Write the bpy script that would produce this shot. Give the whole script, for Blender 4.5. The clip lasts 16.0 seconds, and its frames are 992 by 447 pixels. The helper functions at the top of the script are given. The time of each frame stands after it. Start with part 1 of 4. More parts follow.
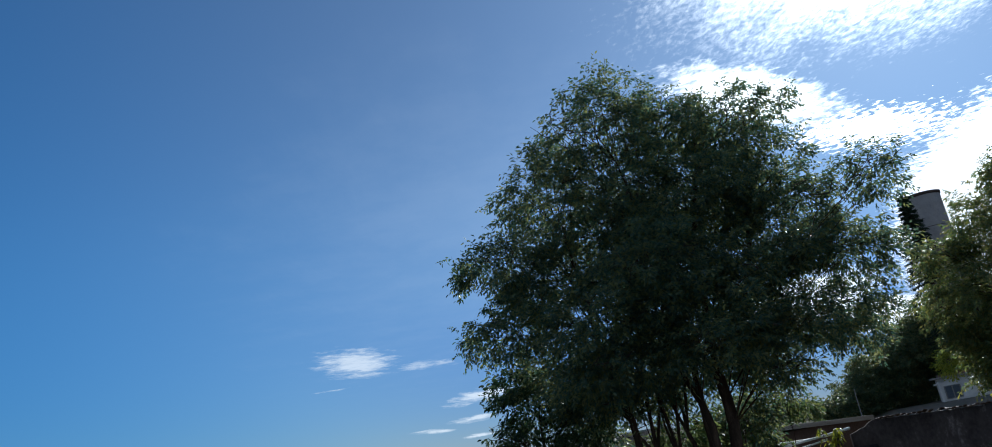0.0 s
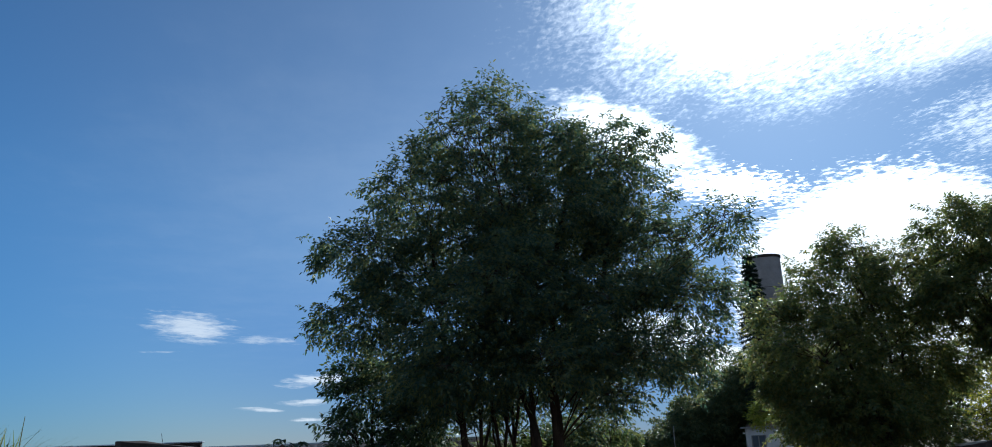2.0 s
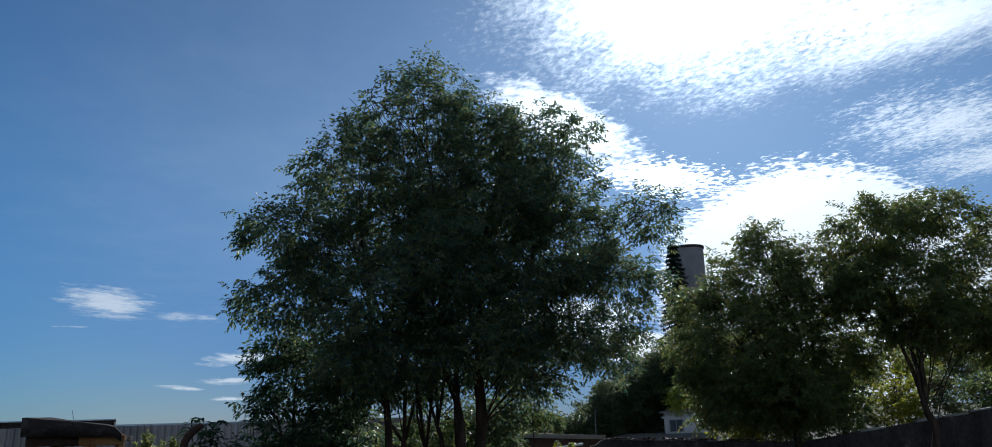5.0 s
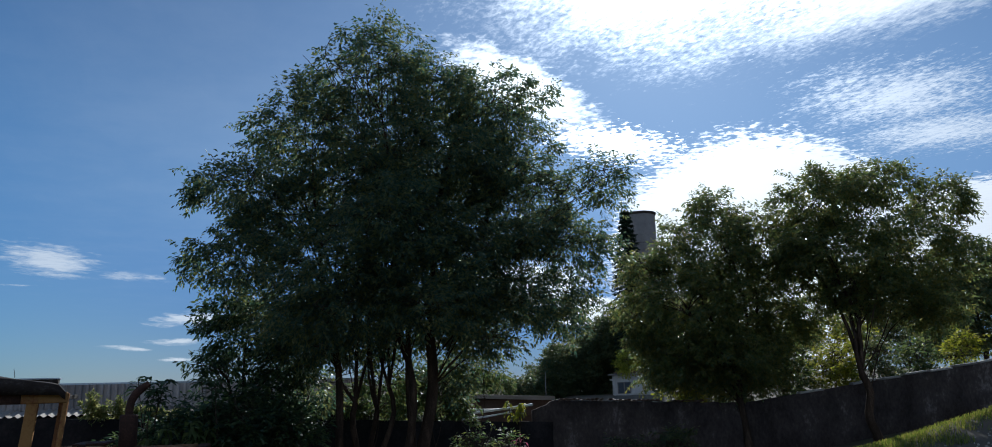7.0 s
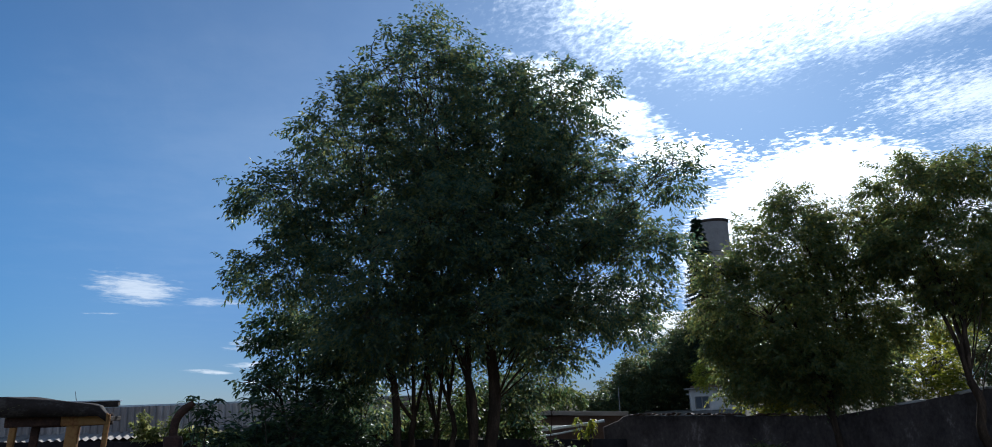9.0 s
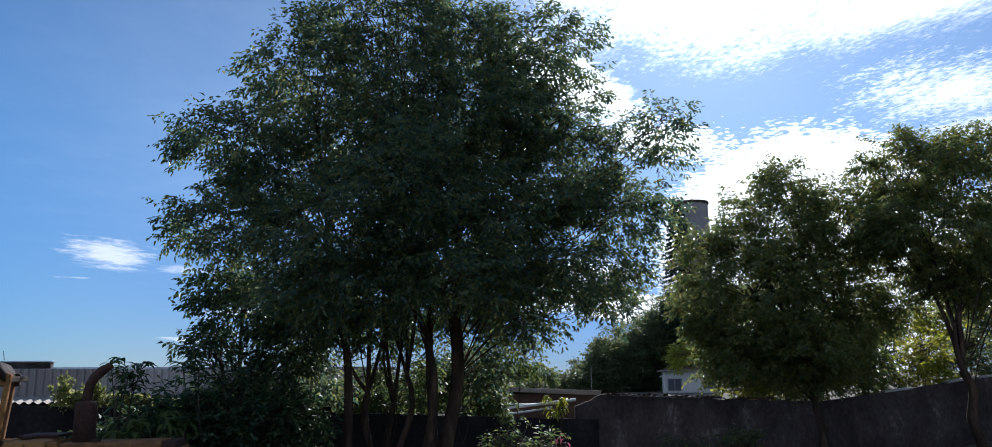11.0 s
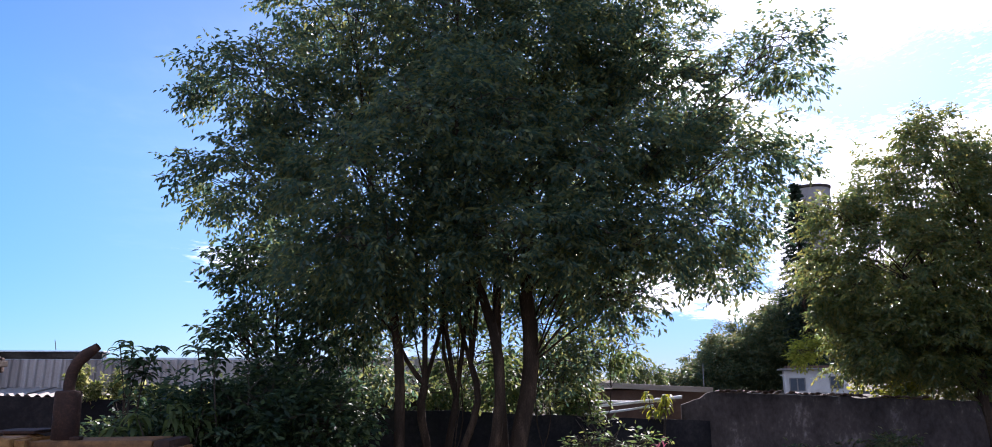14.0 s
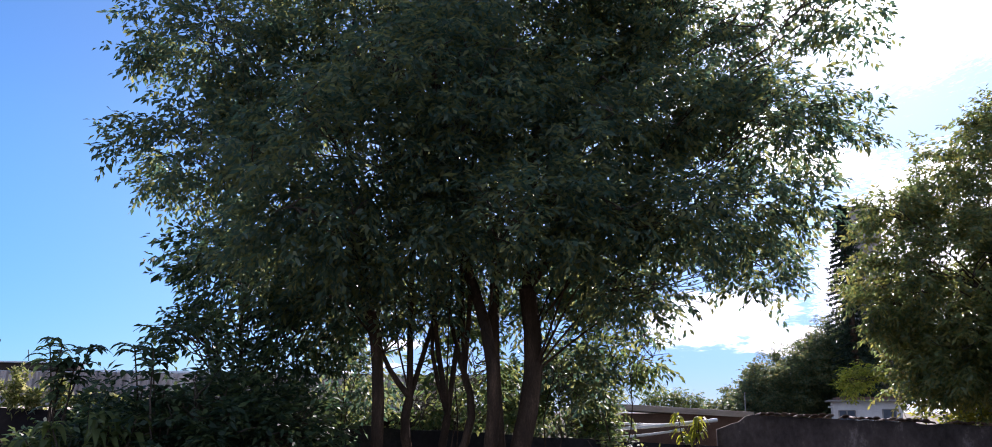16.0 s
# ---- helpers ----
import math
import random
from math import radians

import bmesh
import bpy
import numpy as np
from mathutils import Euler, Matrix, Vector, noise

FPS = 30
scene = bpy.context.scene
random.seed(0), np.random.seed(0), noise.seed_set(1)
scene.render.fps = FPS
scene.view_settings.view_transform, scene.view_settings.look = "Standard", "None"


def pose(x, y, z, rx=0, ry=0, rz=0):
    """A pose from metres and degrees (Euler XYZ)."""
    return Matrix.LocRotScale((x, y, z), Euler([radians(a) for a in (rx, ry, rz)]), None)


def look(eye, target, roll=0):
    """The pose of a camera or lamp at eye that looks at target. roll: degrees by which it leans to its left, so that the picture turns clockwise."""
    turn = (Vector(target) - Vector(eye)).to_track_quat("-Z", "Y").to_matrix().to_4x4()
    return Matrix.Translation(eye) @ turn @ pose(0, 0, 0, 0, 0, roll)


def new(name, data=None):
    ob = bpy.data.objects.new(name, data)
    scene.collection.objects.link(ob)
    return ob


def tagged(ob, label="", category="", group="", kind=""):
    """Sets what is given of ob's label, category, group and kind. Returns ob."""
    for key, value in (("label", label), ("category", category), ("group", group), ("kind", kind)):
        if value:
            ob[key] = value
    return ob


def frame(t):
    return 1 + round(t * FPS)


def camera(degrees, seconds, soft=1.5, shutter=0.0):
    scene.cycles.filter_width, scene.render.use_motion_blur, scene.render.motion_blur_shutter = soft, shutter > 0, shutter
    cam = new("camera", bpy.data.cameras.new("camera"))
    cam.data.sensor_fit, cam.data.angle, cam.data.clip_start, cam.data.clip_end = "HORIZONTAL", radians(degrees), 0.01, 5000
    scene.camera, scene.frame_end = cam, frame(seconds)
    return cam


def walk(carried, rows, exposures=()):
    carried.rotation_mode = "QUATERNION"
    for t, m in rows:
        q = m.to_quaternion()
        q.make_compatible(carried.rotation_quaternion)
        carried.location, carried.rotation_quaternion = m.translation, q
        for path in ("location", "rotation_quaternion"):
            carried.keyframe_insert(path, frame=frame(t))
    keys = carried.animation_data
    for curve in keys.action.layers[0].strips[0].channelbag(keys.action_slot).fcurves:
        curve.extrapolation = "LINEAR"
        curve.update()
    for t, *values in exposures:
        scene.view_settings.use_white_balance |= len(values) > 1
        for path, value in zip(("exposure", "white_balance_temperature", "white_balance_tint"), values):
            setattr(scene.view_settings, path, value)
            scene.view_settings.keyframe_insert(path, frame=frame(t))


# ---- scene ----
cam = camera(64.02, 16.0, soft=0.9)
# seconds, eye x y z, turn x y z in degrees
PATH = [
    (0, -0.015, -0.135, 1.643, 106.72, 10.12, -0.37),
    (0.5, -0.017, -0.12, 1.642, 107.02, 5.61, 1.94),
    (1, -0.029, -0.108, 1.634, 106.4, 3.78, -0.24),
    (1.5, -0.024, -0.114, 1.614, 105.85, 2.24, -8.44),
    (2, -0.019, -0.113, 1.614, 105.31, 2.62, -12.44),
    (2.5, -0.02, -0.12, 1.62, 104.89, 2.91, -13.85),
    (3, -0.018, -0.133, 1.629, 104.53, 2.6, -15.19),
    (3.5, -0.011, -0.167, 1.624, 104.09, 2.16, -16.9),
    (4, -0.004, -0.165, 1.615, 103.78, 2.17, -18.21),
    (4.2, -0.004, -0.165, 1.615, 103.77, 2.21, -18.41),
    (6.3, 0.004, -0.185, 1.563, 104.01, 1.51, -16.27),
    (6.5, 0.004, -0.185, 1.563, 103.03, 1.65, -17),
    (7, 0.003, -0.204, 1.553, 101.16, 1.73, -21.13),
    (7.3, 0.138, -0.099, 1.523, 100.95, 2.94, -21.06),
    (7.5, 0.228, -0.029, 1.503, 100.88, 4.57, -20.45),
    (8, 0.381, 0.283, 1.535, 101.79, 5.22, -17.86),
    (8.2, 0.447, 0.451, 1.523, 102.32, 4.82, -16.97),
    (10.3, 1.136, 2.213, 1.399, 101.55, -0.34, -18.05),
    (10.5, 1.202, 2.381, 1.387, 100.54, -0.46, -18.74),
    (11, 1.488, 2.962, 1.376, 100.96, 0.86, -17.88),
    (11.5, 1.663, 3.526, 1.354, 101.06, 0.68, -14.89),
    (12, 1.961, 4.011, 1.269, 100.78, -0.26, -13.31),
    (12.5, 2.327, 4.511, 1.233, 100.83, -0.47, -10.38),
    (13, 2.563, 5.094, 1.221, 99.65, -0.36, -10.08),
    (13.5, 2.811, 5.688, 1.18, 99.9, 0.56, -10.54),
    (14, 3.13, 6.239, 1.158, 101.09, 0.61, -10.08),
    (14.5, 3.46, 6.748, 1.062, 101.42, -0.2, -10.65),
    (15, 3.729, 7.347, 1.066, 102.91, 1.02, -6.64),
    (15.5, 3.981, 7.911, 0.954, 103.57, -2.05, -6.77),
    (16, 4.271, 8.524, 0.808, 103.35, -0.06, -7.36),
]
EXPOSURE = [(0, 0.1, 5500, 5), (4, -0.08, 5500, 5), (6.5, -0.27, 5500, 5), (7, -0.12, 5550, 6), (8, 0.1, 5550, 7), (10.5, 0.28, 5600, 9), (11.5, 0.66, 5650, 12), (12.5, 0.92, 5720, 16), (13.5, 1.36, 5880, 24), (14, 1.38, 5950, 25), (16, 1.32, 6050, 25)]
walk(cam, [(t, pose(*p)) for t, *p in PATH], EXPOSURE)

# ---- sky, clouds and sun ----
SUN_AZ, SUN_EL = 33.5, 28.5          # degrees clockwise from +y, and above the horizon
SUN_DIR = Vector((math.sin(radians(SUN_AZ)) * math.cos(radians(SUN_EL)),
                  math.cos(radians(SUN_AZ)) * math.cos(radians(SUN_EL)), math.sin(radians(SUN_EL))))
SKY_STRENGTH = 0.075


class Val:
    """A number in a node tree, to write node arithmetic as formulas."""

    def __init__(self, nt, sock):
        self.nt, self.sock = nt, sock

    def op(self, kind, *others):
        n = self.nt.nodes.new("ShaderNodeMath")
        n.operation = kind
        for i, v in enumerate((self, *others)):
            if isinstance(v, Val):
                self.nt.links.new(v.sock, n.inputs[i])
            else:
                n.inputs[i].default_value = v
        return Val(self.nt, n.outputs[0])

    def __add__(self, o): return self.op("ADD", o)
    def __sub__(self, o): return self.op("SUBTRACT", o)
    def __mul__(self, o): return self.op("MULTIPLY", o)
    def __truediv__(self, o): return self.op("DIVIDE", o)
    def clamp(self): return self.op("MINIMUM", 1.0).op("MAXIMUM", 0.0)

    def step(self, a, b):
        n = self.nt.nodes.new("ShaderNodeMapRange")
        n.interpolation_type = "SMOOTHSTEP"
        self.nt.links.new(self.sock, n.inputs[0])
        n.inputs[1].default_value, n.inputs[2].default_value = a, b
        return Val(self.nt, n.outputs[0])


def build_world():
    world = bpy.data.worlds.new("sky")
    scene.world = world
    world.use_nodes = True
    nt = world.node_tree
    nt.nodes.clear()
    out, back = nt.nodes.new("ShaderNodeOutputWorld"), nt.nodes.new("ShaderNodeBackground")
    nt.links.new(back.outputs[0], out.inputs[0])
    sky = nt.nodes.new("ShaderNodeTexSky")
    sky.sky_type, sky.sun_disc = "NISHITA", False
    sky.sun_elevation, sky.sun_rotation = radians(SUN_EL), radians(SUN_AZ)
    sky.altitude, sky.air_density, sky.dust_density, sky.ozone_density = 900, 1.0, 0.05, 4.0
    tc, sep = nt.nodes.new("ShaderNodeTexCoord"), nt.nodes.new("ShaderNodeSeparateXYZ")
    nt.links.new(tc.outputs["Generated"], sep.inputs[0])
    x, y, z = (Val(nt, sep.outputs[i]) for i in range(3))
    az = x.op("ARCTAN2", y) * (180 / math.pi)
    el = z.op("ARCSINE") * (180 / math.pi)
    height = z.op("MAXIMUM", 0.04)
    comb = nt.nodes.new("ShaderNodeCombineXYZ")
    nt.links.new((x / height).sock, comb.inputs[0])
    nt.links.new((y / height).sock, comb.inputs[1])

    def grain(scale, detail, rough, stretch=(1, 1), turn=0.0, warp=0.0):
        m, n = nt.nodes.new("ShaderNodeMapping"), nt.nodes.new("ShaderNodeTexNoise")
        m.inputs["Rotation"].default_value = (0, 0, radians(turn))
        m.inputs["Scale"].default_value = (stretch[0], stretch[1], 1)
        nt.links.new(comb.outputs[0], m.inputs[0])
        nt.links.new(m.outputs[0], n.inputs["Vector"])
        n.inputs["Scale"].default_value, n.inputs["Detail"].default_value = scale, detail
        n.inputs["Roughness"].default_value, n.inputs["Distortion"].default_value = rough, warp
        return Val(nt, n.outputs[0])

    def patch(a, e, ra, re, tilt=0.0):
        """1 at the middle of an ellipse of azimuth and elevation, 0 on its rim, below that outside."""
        da, de = az - a, el - e
        c, s = math.cos(radians(tilt)), math.sin(radians(tilt))
        u, v = (da * c + de * s) / ra, (de * c - da * s) / re
        return (u * u + v * v).op("SQRT") * -1.0 + 1.0

    soft, fine = grain(2.2, 6, 0.6) - 0.5, grain(16, 5, 0.6, warp=0.3) - 0.5
    fibre = grain(7.0, 8, 0.68, (1, 0.3), 35, 0.6) - 0.5
    cells = grain(30, 3, 0.55) - 0.5
    flat, wisp = nt.nodes.new("ShaderNodeCombineXYZ"), nt.nodes.new("ShaderNodeTexNoise")
    nt.links.new(az.sock, flat.inputs[0])
    nt.links.new((el * 5.5 + az * 0.35).sock, flat.inputs[1])
    nt.links.new(flat.outputs[0], wisp.inputs["Vector"])
    wisp.inputs["Scale"].default_value, wisp.inputs["Detail"].default_value, wisp.inputs["Roughness"].default_value, wisp.inputs["Distortion"].default_value = 0.6, 6, 0.6, 0.3
    wisp = Val(nt, wisp.outputs[0]) - 0.5
    ripple = grain(62, 3, 0.6, (1, 0.55), 20, 0.4) - 0.5
    tuft = grain(46, 3, 0.5, (1, 0.75), 25, 0.2) - 0.5

    def join(*fields):
        r = fields[0]
        for f in fields[1:]:
            r = r.op("MAXIMUM", f)
        return r

    # the thin sheet round the sun, with rippled edges, and its lobe behind the tall trees
    sheet = join(patch(36, 29.5, 19.0, 8.2, -3), patch(51, 23.6, 12, 2.6, 5))
    sheet = (sheet + soft * 0.7 + fibre * 0.9 + ripple * 0.9 + cells * 0.5).step(-0.15, 1.05) * 0.95
    mackerel = (patch(46.5, 25.2, 11.0, 4.0, 2) + tuft * 1.7 + ripple * 0.8).step(0.12, 0.8) * 0.85
    lobe = (patch(23.6, 20.9, 7.6, 2.2, -28) + cells * 0.9 + ripple * 0.4 + fine * 0.8 + fibre * 0.7).step(-0.05, 0.65)
    # the dense bank low over the small trees, with a fringe of cloudlets
    bank = join(patch(40, 7.5, 11.0, 9.2, -5), patch(53, 7.5, 6, 4.2), patch(28, 4.6, 3.2, 1.1))
    bank = (bank + soft * 0.12 + fine * 0.5 + cells * 0.35).step(0.0, 0.13)
    fringe = (patch(30.5, 16.4, 7, 1.7, -12) + cells * 2.6 + fine * 0.6).step(0.2, 0.5)
    # thin ripples further round, and the bank between the trees near the horizon
    thin = (join(patch(49.5, 17.3, 7.5, 2.7, -6), patch(52, 14.6, 7, 1.6, -4)) + fibre * 1.5 + ripple * 1.7 + cells * 1.3).step(0.05, 1.1) * 0.72
    low = (join(patch(22.8, 6.3, 6.2, 2.1, 6), patch(27.3, 4.55, 3.4, 0.5, 8)) + fine * 0.6 + soft * 0.6 + wisp * 0.9).step(0.0, 0.4) * 0.9
    # small lens-shaped cloud and streaks over the roofs
    lens = (join(patch(-8.2, 8.25, 3.4, 1.15, -7), patch(-3.2, 7.35, 3.0, 0.3, -3) * 0.6) + wisp * 1.7 + fine * 0.5).step(0.0, 0.85) * 0.74
    streak = (join(patch(0.4, 4.65, 3.2, 0.55, 3), patch(-0.4, 3.15, 1.9, 0.27, 1), patch(-3.6, 2.75, 1.8, 0.17, -5), patch(-0.4, 1.95, 1.4, 0.16), patch(-10, 6.65, 1.6, 0.06) * 0.4) + wisp * 2.0 + fine * 0.4).step(0.02, 0.85) * 0.8
    veil = (patch(2, 18, 26, 16) + soft * 1.2 + fibre * 0.5).step(0.1, 1.3) * 0.07
    dot = (x * SUN_DIR.x + y * SUN_DIR.y + z * SUN_DIR.z).op("MINIMUM", 1.0)
    off = dot.op("ARCCOSINE") * (180 / math.pi)
    # unseen broken cloud behind the camera, added as fill for the shaded sides
    fill_cloud = (grain(1.3, 5, 0.6, warp=0.4) - 0.40).step(0.0, 0.16) * off.step(66, 92) * 0.62
    cover = join(sheet, mackerel, lobe, bank, fringe, thin, low, lens, streak, veil, fill_cloud).clamp()
    glow = (off / -5.5).op("EXPONENT") * 5.0 + (off / -16.0).op("EXPONENT") * 0.75
    shade = (fine * 0.5 + soft * 0.6 + 0.5).clamp() * 0.25
    light = glow + 0.62 + shade
    tint = nt.nodes.new("ShaderNodeVectorMath")
    tint.operation = "SCALE"
    tint.inputs[0].default_value = (1.0, 1.0, 1.0)
    nt.links.new(light.sock, tint.inputs[3])
    base = nt.nodes.new("ShaderNodeVectorMath")
    base.operation = "MULTIPLY"
    nt.links.new(sky.outputs[0], base.inputs[0])
    # clear dry air: less bright and bluer towards the horizon than the model has it
    rise, dim = el.step(-4.0, 20.0), nt.nodes.new("ShaderNodeCombineXYZ")
    for i, low_share in enumerate((0.55, 0.53, 0.67)):
        away = off.step(28, 68) * ((0.57, 0.95, 1.10)[i] - (1.05, 1.0, 0.93)[i]) + (1.05, 1.0, 0.93)[i]
        under = el.step(14, 3) * off.step(50, 30) * -(0.55, 0.36, 0.10)[i] + 1.0
        nt.links.new(((rise * ((1 - low_share) * SKY_STRENGTH) + low_share * SKY_STRENGTH) * away * under).sock, dim.inputs[i])
    nt.links.new(dim.outputs[0], base.inputs[1])
    # bright haze round the sun
    haze = nt.nodes.new("ShaderNodeVectorMath")
    haze.operation = "MULTIPLY_ADD"
    haze.inputs[0].default_value = (0.92, 0.97, 1.0)
    nt.links.new(((off / -11.0).op("EXPONENT") * 0.40).sock, haze.inputs[1])
    nt.links.new(base.outputs[0], haze.inputs[2])
    mix = nt.nodes.new("ShaderNodeMix")
    mix.data_type = "VECTOR"
    nt.links.new(cover.sock, mix.inputs[0])
    nt.links.new(haze.outputs[0], mix.inputs[4])
    nt.links.new(tint.outputs[0], mix.inputs[5])
    nt.links.new(mix.outputs[1], back.inputs[0])
    back.inputs[1].default_value = 1.0


build_world()
sun = new("sun", bpy.data.lights.new("sun", "SUN"))
sun.data.energy, sun.data.angle, sun.data.color = 5.0, radians(0.8), (1.0, 0.94, 0.84)
sun.matrix_world = look(SUN_DIR * 100, (0, 0, 0))


# ---- materials ----
def material(name, colours, scale=4.0, rough=0.8, bump=0.3, fine=40.0, metal=0.0, per="", thin=0.0, stretch=(1, 1, 1), spec=0.3):
    """Procedural surface: two scales of noise between the colours, relief, and where wanted a shift from piece to piece."""
    m = bpy.data.materials.new(name)
    m.use_nodes = True
    nt = m.node_tree
    bsdf = nt.nodes["Principled BSDF"]
    tc, mp = nt.nodes.new("ShaderNodeTexCoord"), nt.nodes.new("ShaderNodeMapping")
    mp.inputs["Scale"].default_value = stretch
    nt.links.new(tc.outputs["Object"], mp.inputs[0])
    big, small = nt.nodes.new("ShaderNodeTexNoise"), nt.nodes.new("ShaderNodeTexNoise")
    for n, s in ((big, scale), (small, fine)):
        n.inputs["Scale"].default_value, n.inputs["Detail"].default_value, n.inputs["Roughness"].default_value = s, 6, 0.65
        nt.links.new(mp.outputs[0], n.inputs["Vector"])
    f = Val(nt, big.outputs[0]) * 0.65 + Val(nt, small.outputs[0]) * 0.35
    if per == "piece":
        info = nt.nodes.new("ShaderNodeObjectInfo")
        f = f + (Val(nt, info.outputs["Random"]) - 0.5) * 0.5
    if per == "island":
        geo = nt.nodes.new("ShaderNodeNewGeometry")
        f = f * 0.5 + (Val(nt, geo.outputs["Random Per Island"]) - 0.5) * 0.75 + 0.25
    ramp = nt.nodes.new("ShaderNodeValToRGB")
    els = ramp.color_ramp.elements
    span = (0.3, 0.7)
    for i, c in enumerate(colours):
        pos = span[0] + (span[1] - span[0]) * i / max(1, len(colours) - 1)
        e = els[i] if i < 2 else els.new(pos)
        e.position, e.color = pos, (*c, 1)
    nt.links.new(f.sock, ramp.inputs[0])
    nt.links.new(ramp.outputs[0], bsdf.inputs["Base Color"])
    bsdf.inputs["Roughness"].default_value, bsdf.inputs["Metallic"].default_value = rough, metal
    bsdf.inputs["Specular IOR Level"].default_value = spec
    if bump:
        b = nt.nodes.new("ShaderNodeBump")
        b.inputs["Strength"].default_value, b.inputs["Distance"].default_value = bump, 0.02
        nt.links.new(f.sock, b.inputs["Height"])
        nt.links.new(b.outputs[0], bsdf.inputs["Normal"])
    if thin:
        tr, mx = nt.nodes.new("ShaderNodeBsdfTranslucent"), nt.nodes.new("ShaderNodeMixShader")
        hue = nt.nodes.new("ShaderNodeHueSaturation")
        hue.inputs["Hue"].default_value, hue.inputs["Saturation"].default_value, hue.inputs["Value"].default_value = 0.475, 1.1, 2.1
        nt.links.new(ramp.outputs[0], hue.inputs["Color"])
        nt.links.new(hue.outputs[0], tr.inputs[0])
        mx.inputs[0].default_value = thin
        nt.links.new(bsdf.outputs[0], mx.inputs[1])
        nt.links.new(tr.outputs[0], mx.inputs[2])
        nt.links.new(mx.outputs[0], nt.nodes["Material Output"].inputs[0])
    return m


LEAF = material("tree leaf", [(0.044, 0.078, 0.056), (0.064, 0.100, 0.058), (0.124, 0.140, 0.054)], 0.6, 0.45, 0, 6, per="island", thin=0.5, spec=0.4)
LEAF_BROWN = material("tree leaf, reddish", [(0.064, 0.094, 0.038), (0.088, 0.124, 0.042), (0.145, 0.148, 0.044)], 0.6, 0.42, 0, 6, per="island", thin=0.52, spec=0.5)
LEAF_DARK = material("dense tree leaf", [(0.045, 0.074, 0.036), (0.070, 0.100, 0.042), (0.125, 0.128, 0.050)], 0.3, 0.5, 0, 3, per="island", thin=0.5, spec=0.4)
LEAF_LIGHT = material("shrub leaf", [(0.045, 0.078, 0.034), (0.072, 0.108, 0.040), (0.110, 0.130, 0.045)], 0.8, 0.5, 0, 6, per="island", thin=0.5, spec=0.2)
LEAF_YELLOW = material("yellowing leaf", [(0.110, 0.140, 0.024), (0.170, 0.200, 0.030), (0.240, 0.250, 0.045)], 0.8, 0.5, 0, 6, per="island", thin=0.5, spec=0.2)
LEAF_BROAD = material("broad leaf", [(0.024, 0.046, 0.028), (0.036, 0.066, 0.034), (0.070, 0.100, 0.040)], 1.0, 0.5, 0, 8, per="island", thin=0.3, spec=0.22)
LEAF_RED = material("reddish weed leaf", [(0.120, 0.040, 0.040), (0.240, 0.060, 0.075), (0.330, 0.130, 0.130)], 2.0, 0.6, 0, 10, per="island", thin=0.4)
WEED = material("weed in seed", [(0.095, 0.125, 0.040), (0.165, 0.190, 0.062), (0.250, 0.255, 0.115)], 2.0, 0.6, 0, 10, per="island", thin=0.45)
NEEDLE = material("conifer foliage", [(0.014, 0.030, 0.018), (0.026, 0.048, 0.026)], 0.5, 0.6, 0, 3, per="island", thin=0.12)
BARK = material("bark", [(0.022, 0.016, 0.012), (0.050, 0.034, 0.024), (0.140, 0.090, 0.058)], 1.8, 0.95, 0.8, 26, stretch=(3, 3, 0.6), spec=0.04)
TWIG = material("twig bark", [(0.045, 0.034, 0.025), (0.090, 0.066, 0.048)], 4, 0.9, 0.3, 30)
GRASS = material("grass", [(0.080, 0.120, 0.024), (0.130, 0.175, 0.034), (0.220, 0.220, 0.060)], 1.5, 0.55, 0, 12, per="island", thin=0.4)
GROUND = material("dry earth with short grass", [(0.165, 0.132, 0.104), (0.125, 0.105, 0.082), (0.090, 0.100, 0.056)], 0.5, 0.95, 0.9, 9, spec=0.05)
CONCRETE = material("stained concrete", [(0.105, 0.095, 0.085), (0.200, 0.185, 0.165), (0.300, 0.280, 0.250)], 0.9, 0.9, 0.5, 22)
COPING = material("pale concrete coping", [(0.160, 0.140, 0.120), (0.290, 0.260, 0.230), (0.420, 0.385, 0.345)], 1.5, 0.9, 0.5, 22, per="piece")
TOWERING = material("dark weathered concrete", [(0.190, 0.175, 0.170), (0.270, 0.250, 0.240), (0.340, 0.315, 0.300)], 0.5, 0.9, 0.3, 6)
# the yard wall's shade is put into this near-black base colour
SHADED_RENDER = material("near-black wall render, shade in its colour", [(0.012, 0.011, 0.012), (0.024, 0.021, 0.021), (0.055, 0.046, 0.042)], 0.6, 0.95, 0.4, 10, spec=0.03)
# real stains, but the dark base tone carries the walls' shaded side
RENDERED = material("stained wall render, shade in its tone", [(0.018, 0.015, 0.014), (0.044, 0.034, 0.030), (0.080, 0.062, 0.054), (0.250, 0.205, 0.180)], 0.8, 0.95, 0.5, 9, stretch=(1, 1, 0.65), spec=0.04)
LITTER = material("pale stones and dry litter", [(0.160, 0.120, 0.090), (0.280, 0.230, 0.180), (0.420, 0.370, 0.310)], 3, 0.9, 0.3, 20, per="island")
TILE = material("clay roof tile", [(0.090, 0.050, 0.034), (0.160, 0.095, 0.064), (0.240, 0.180, 0.140)], 5, 0.85, 0.4, 30, per="piece")
BRICKISH = material("brown shed wall", [(0.060, 0.036, 0.027), (0.100, 0.060, 0.042), (0.150, 0.105, 0.078)], 1.6, 0.9, 0.4, 24)
SHEET = material("grey ribbed sheet", [(0.270, 0.225, 0.200), (0.380, 0.325, 0.292), (0.470, 0.410, 0.370)], 1.0, 0.6, 0.15, 20, per="piece")
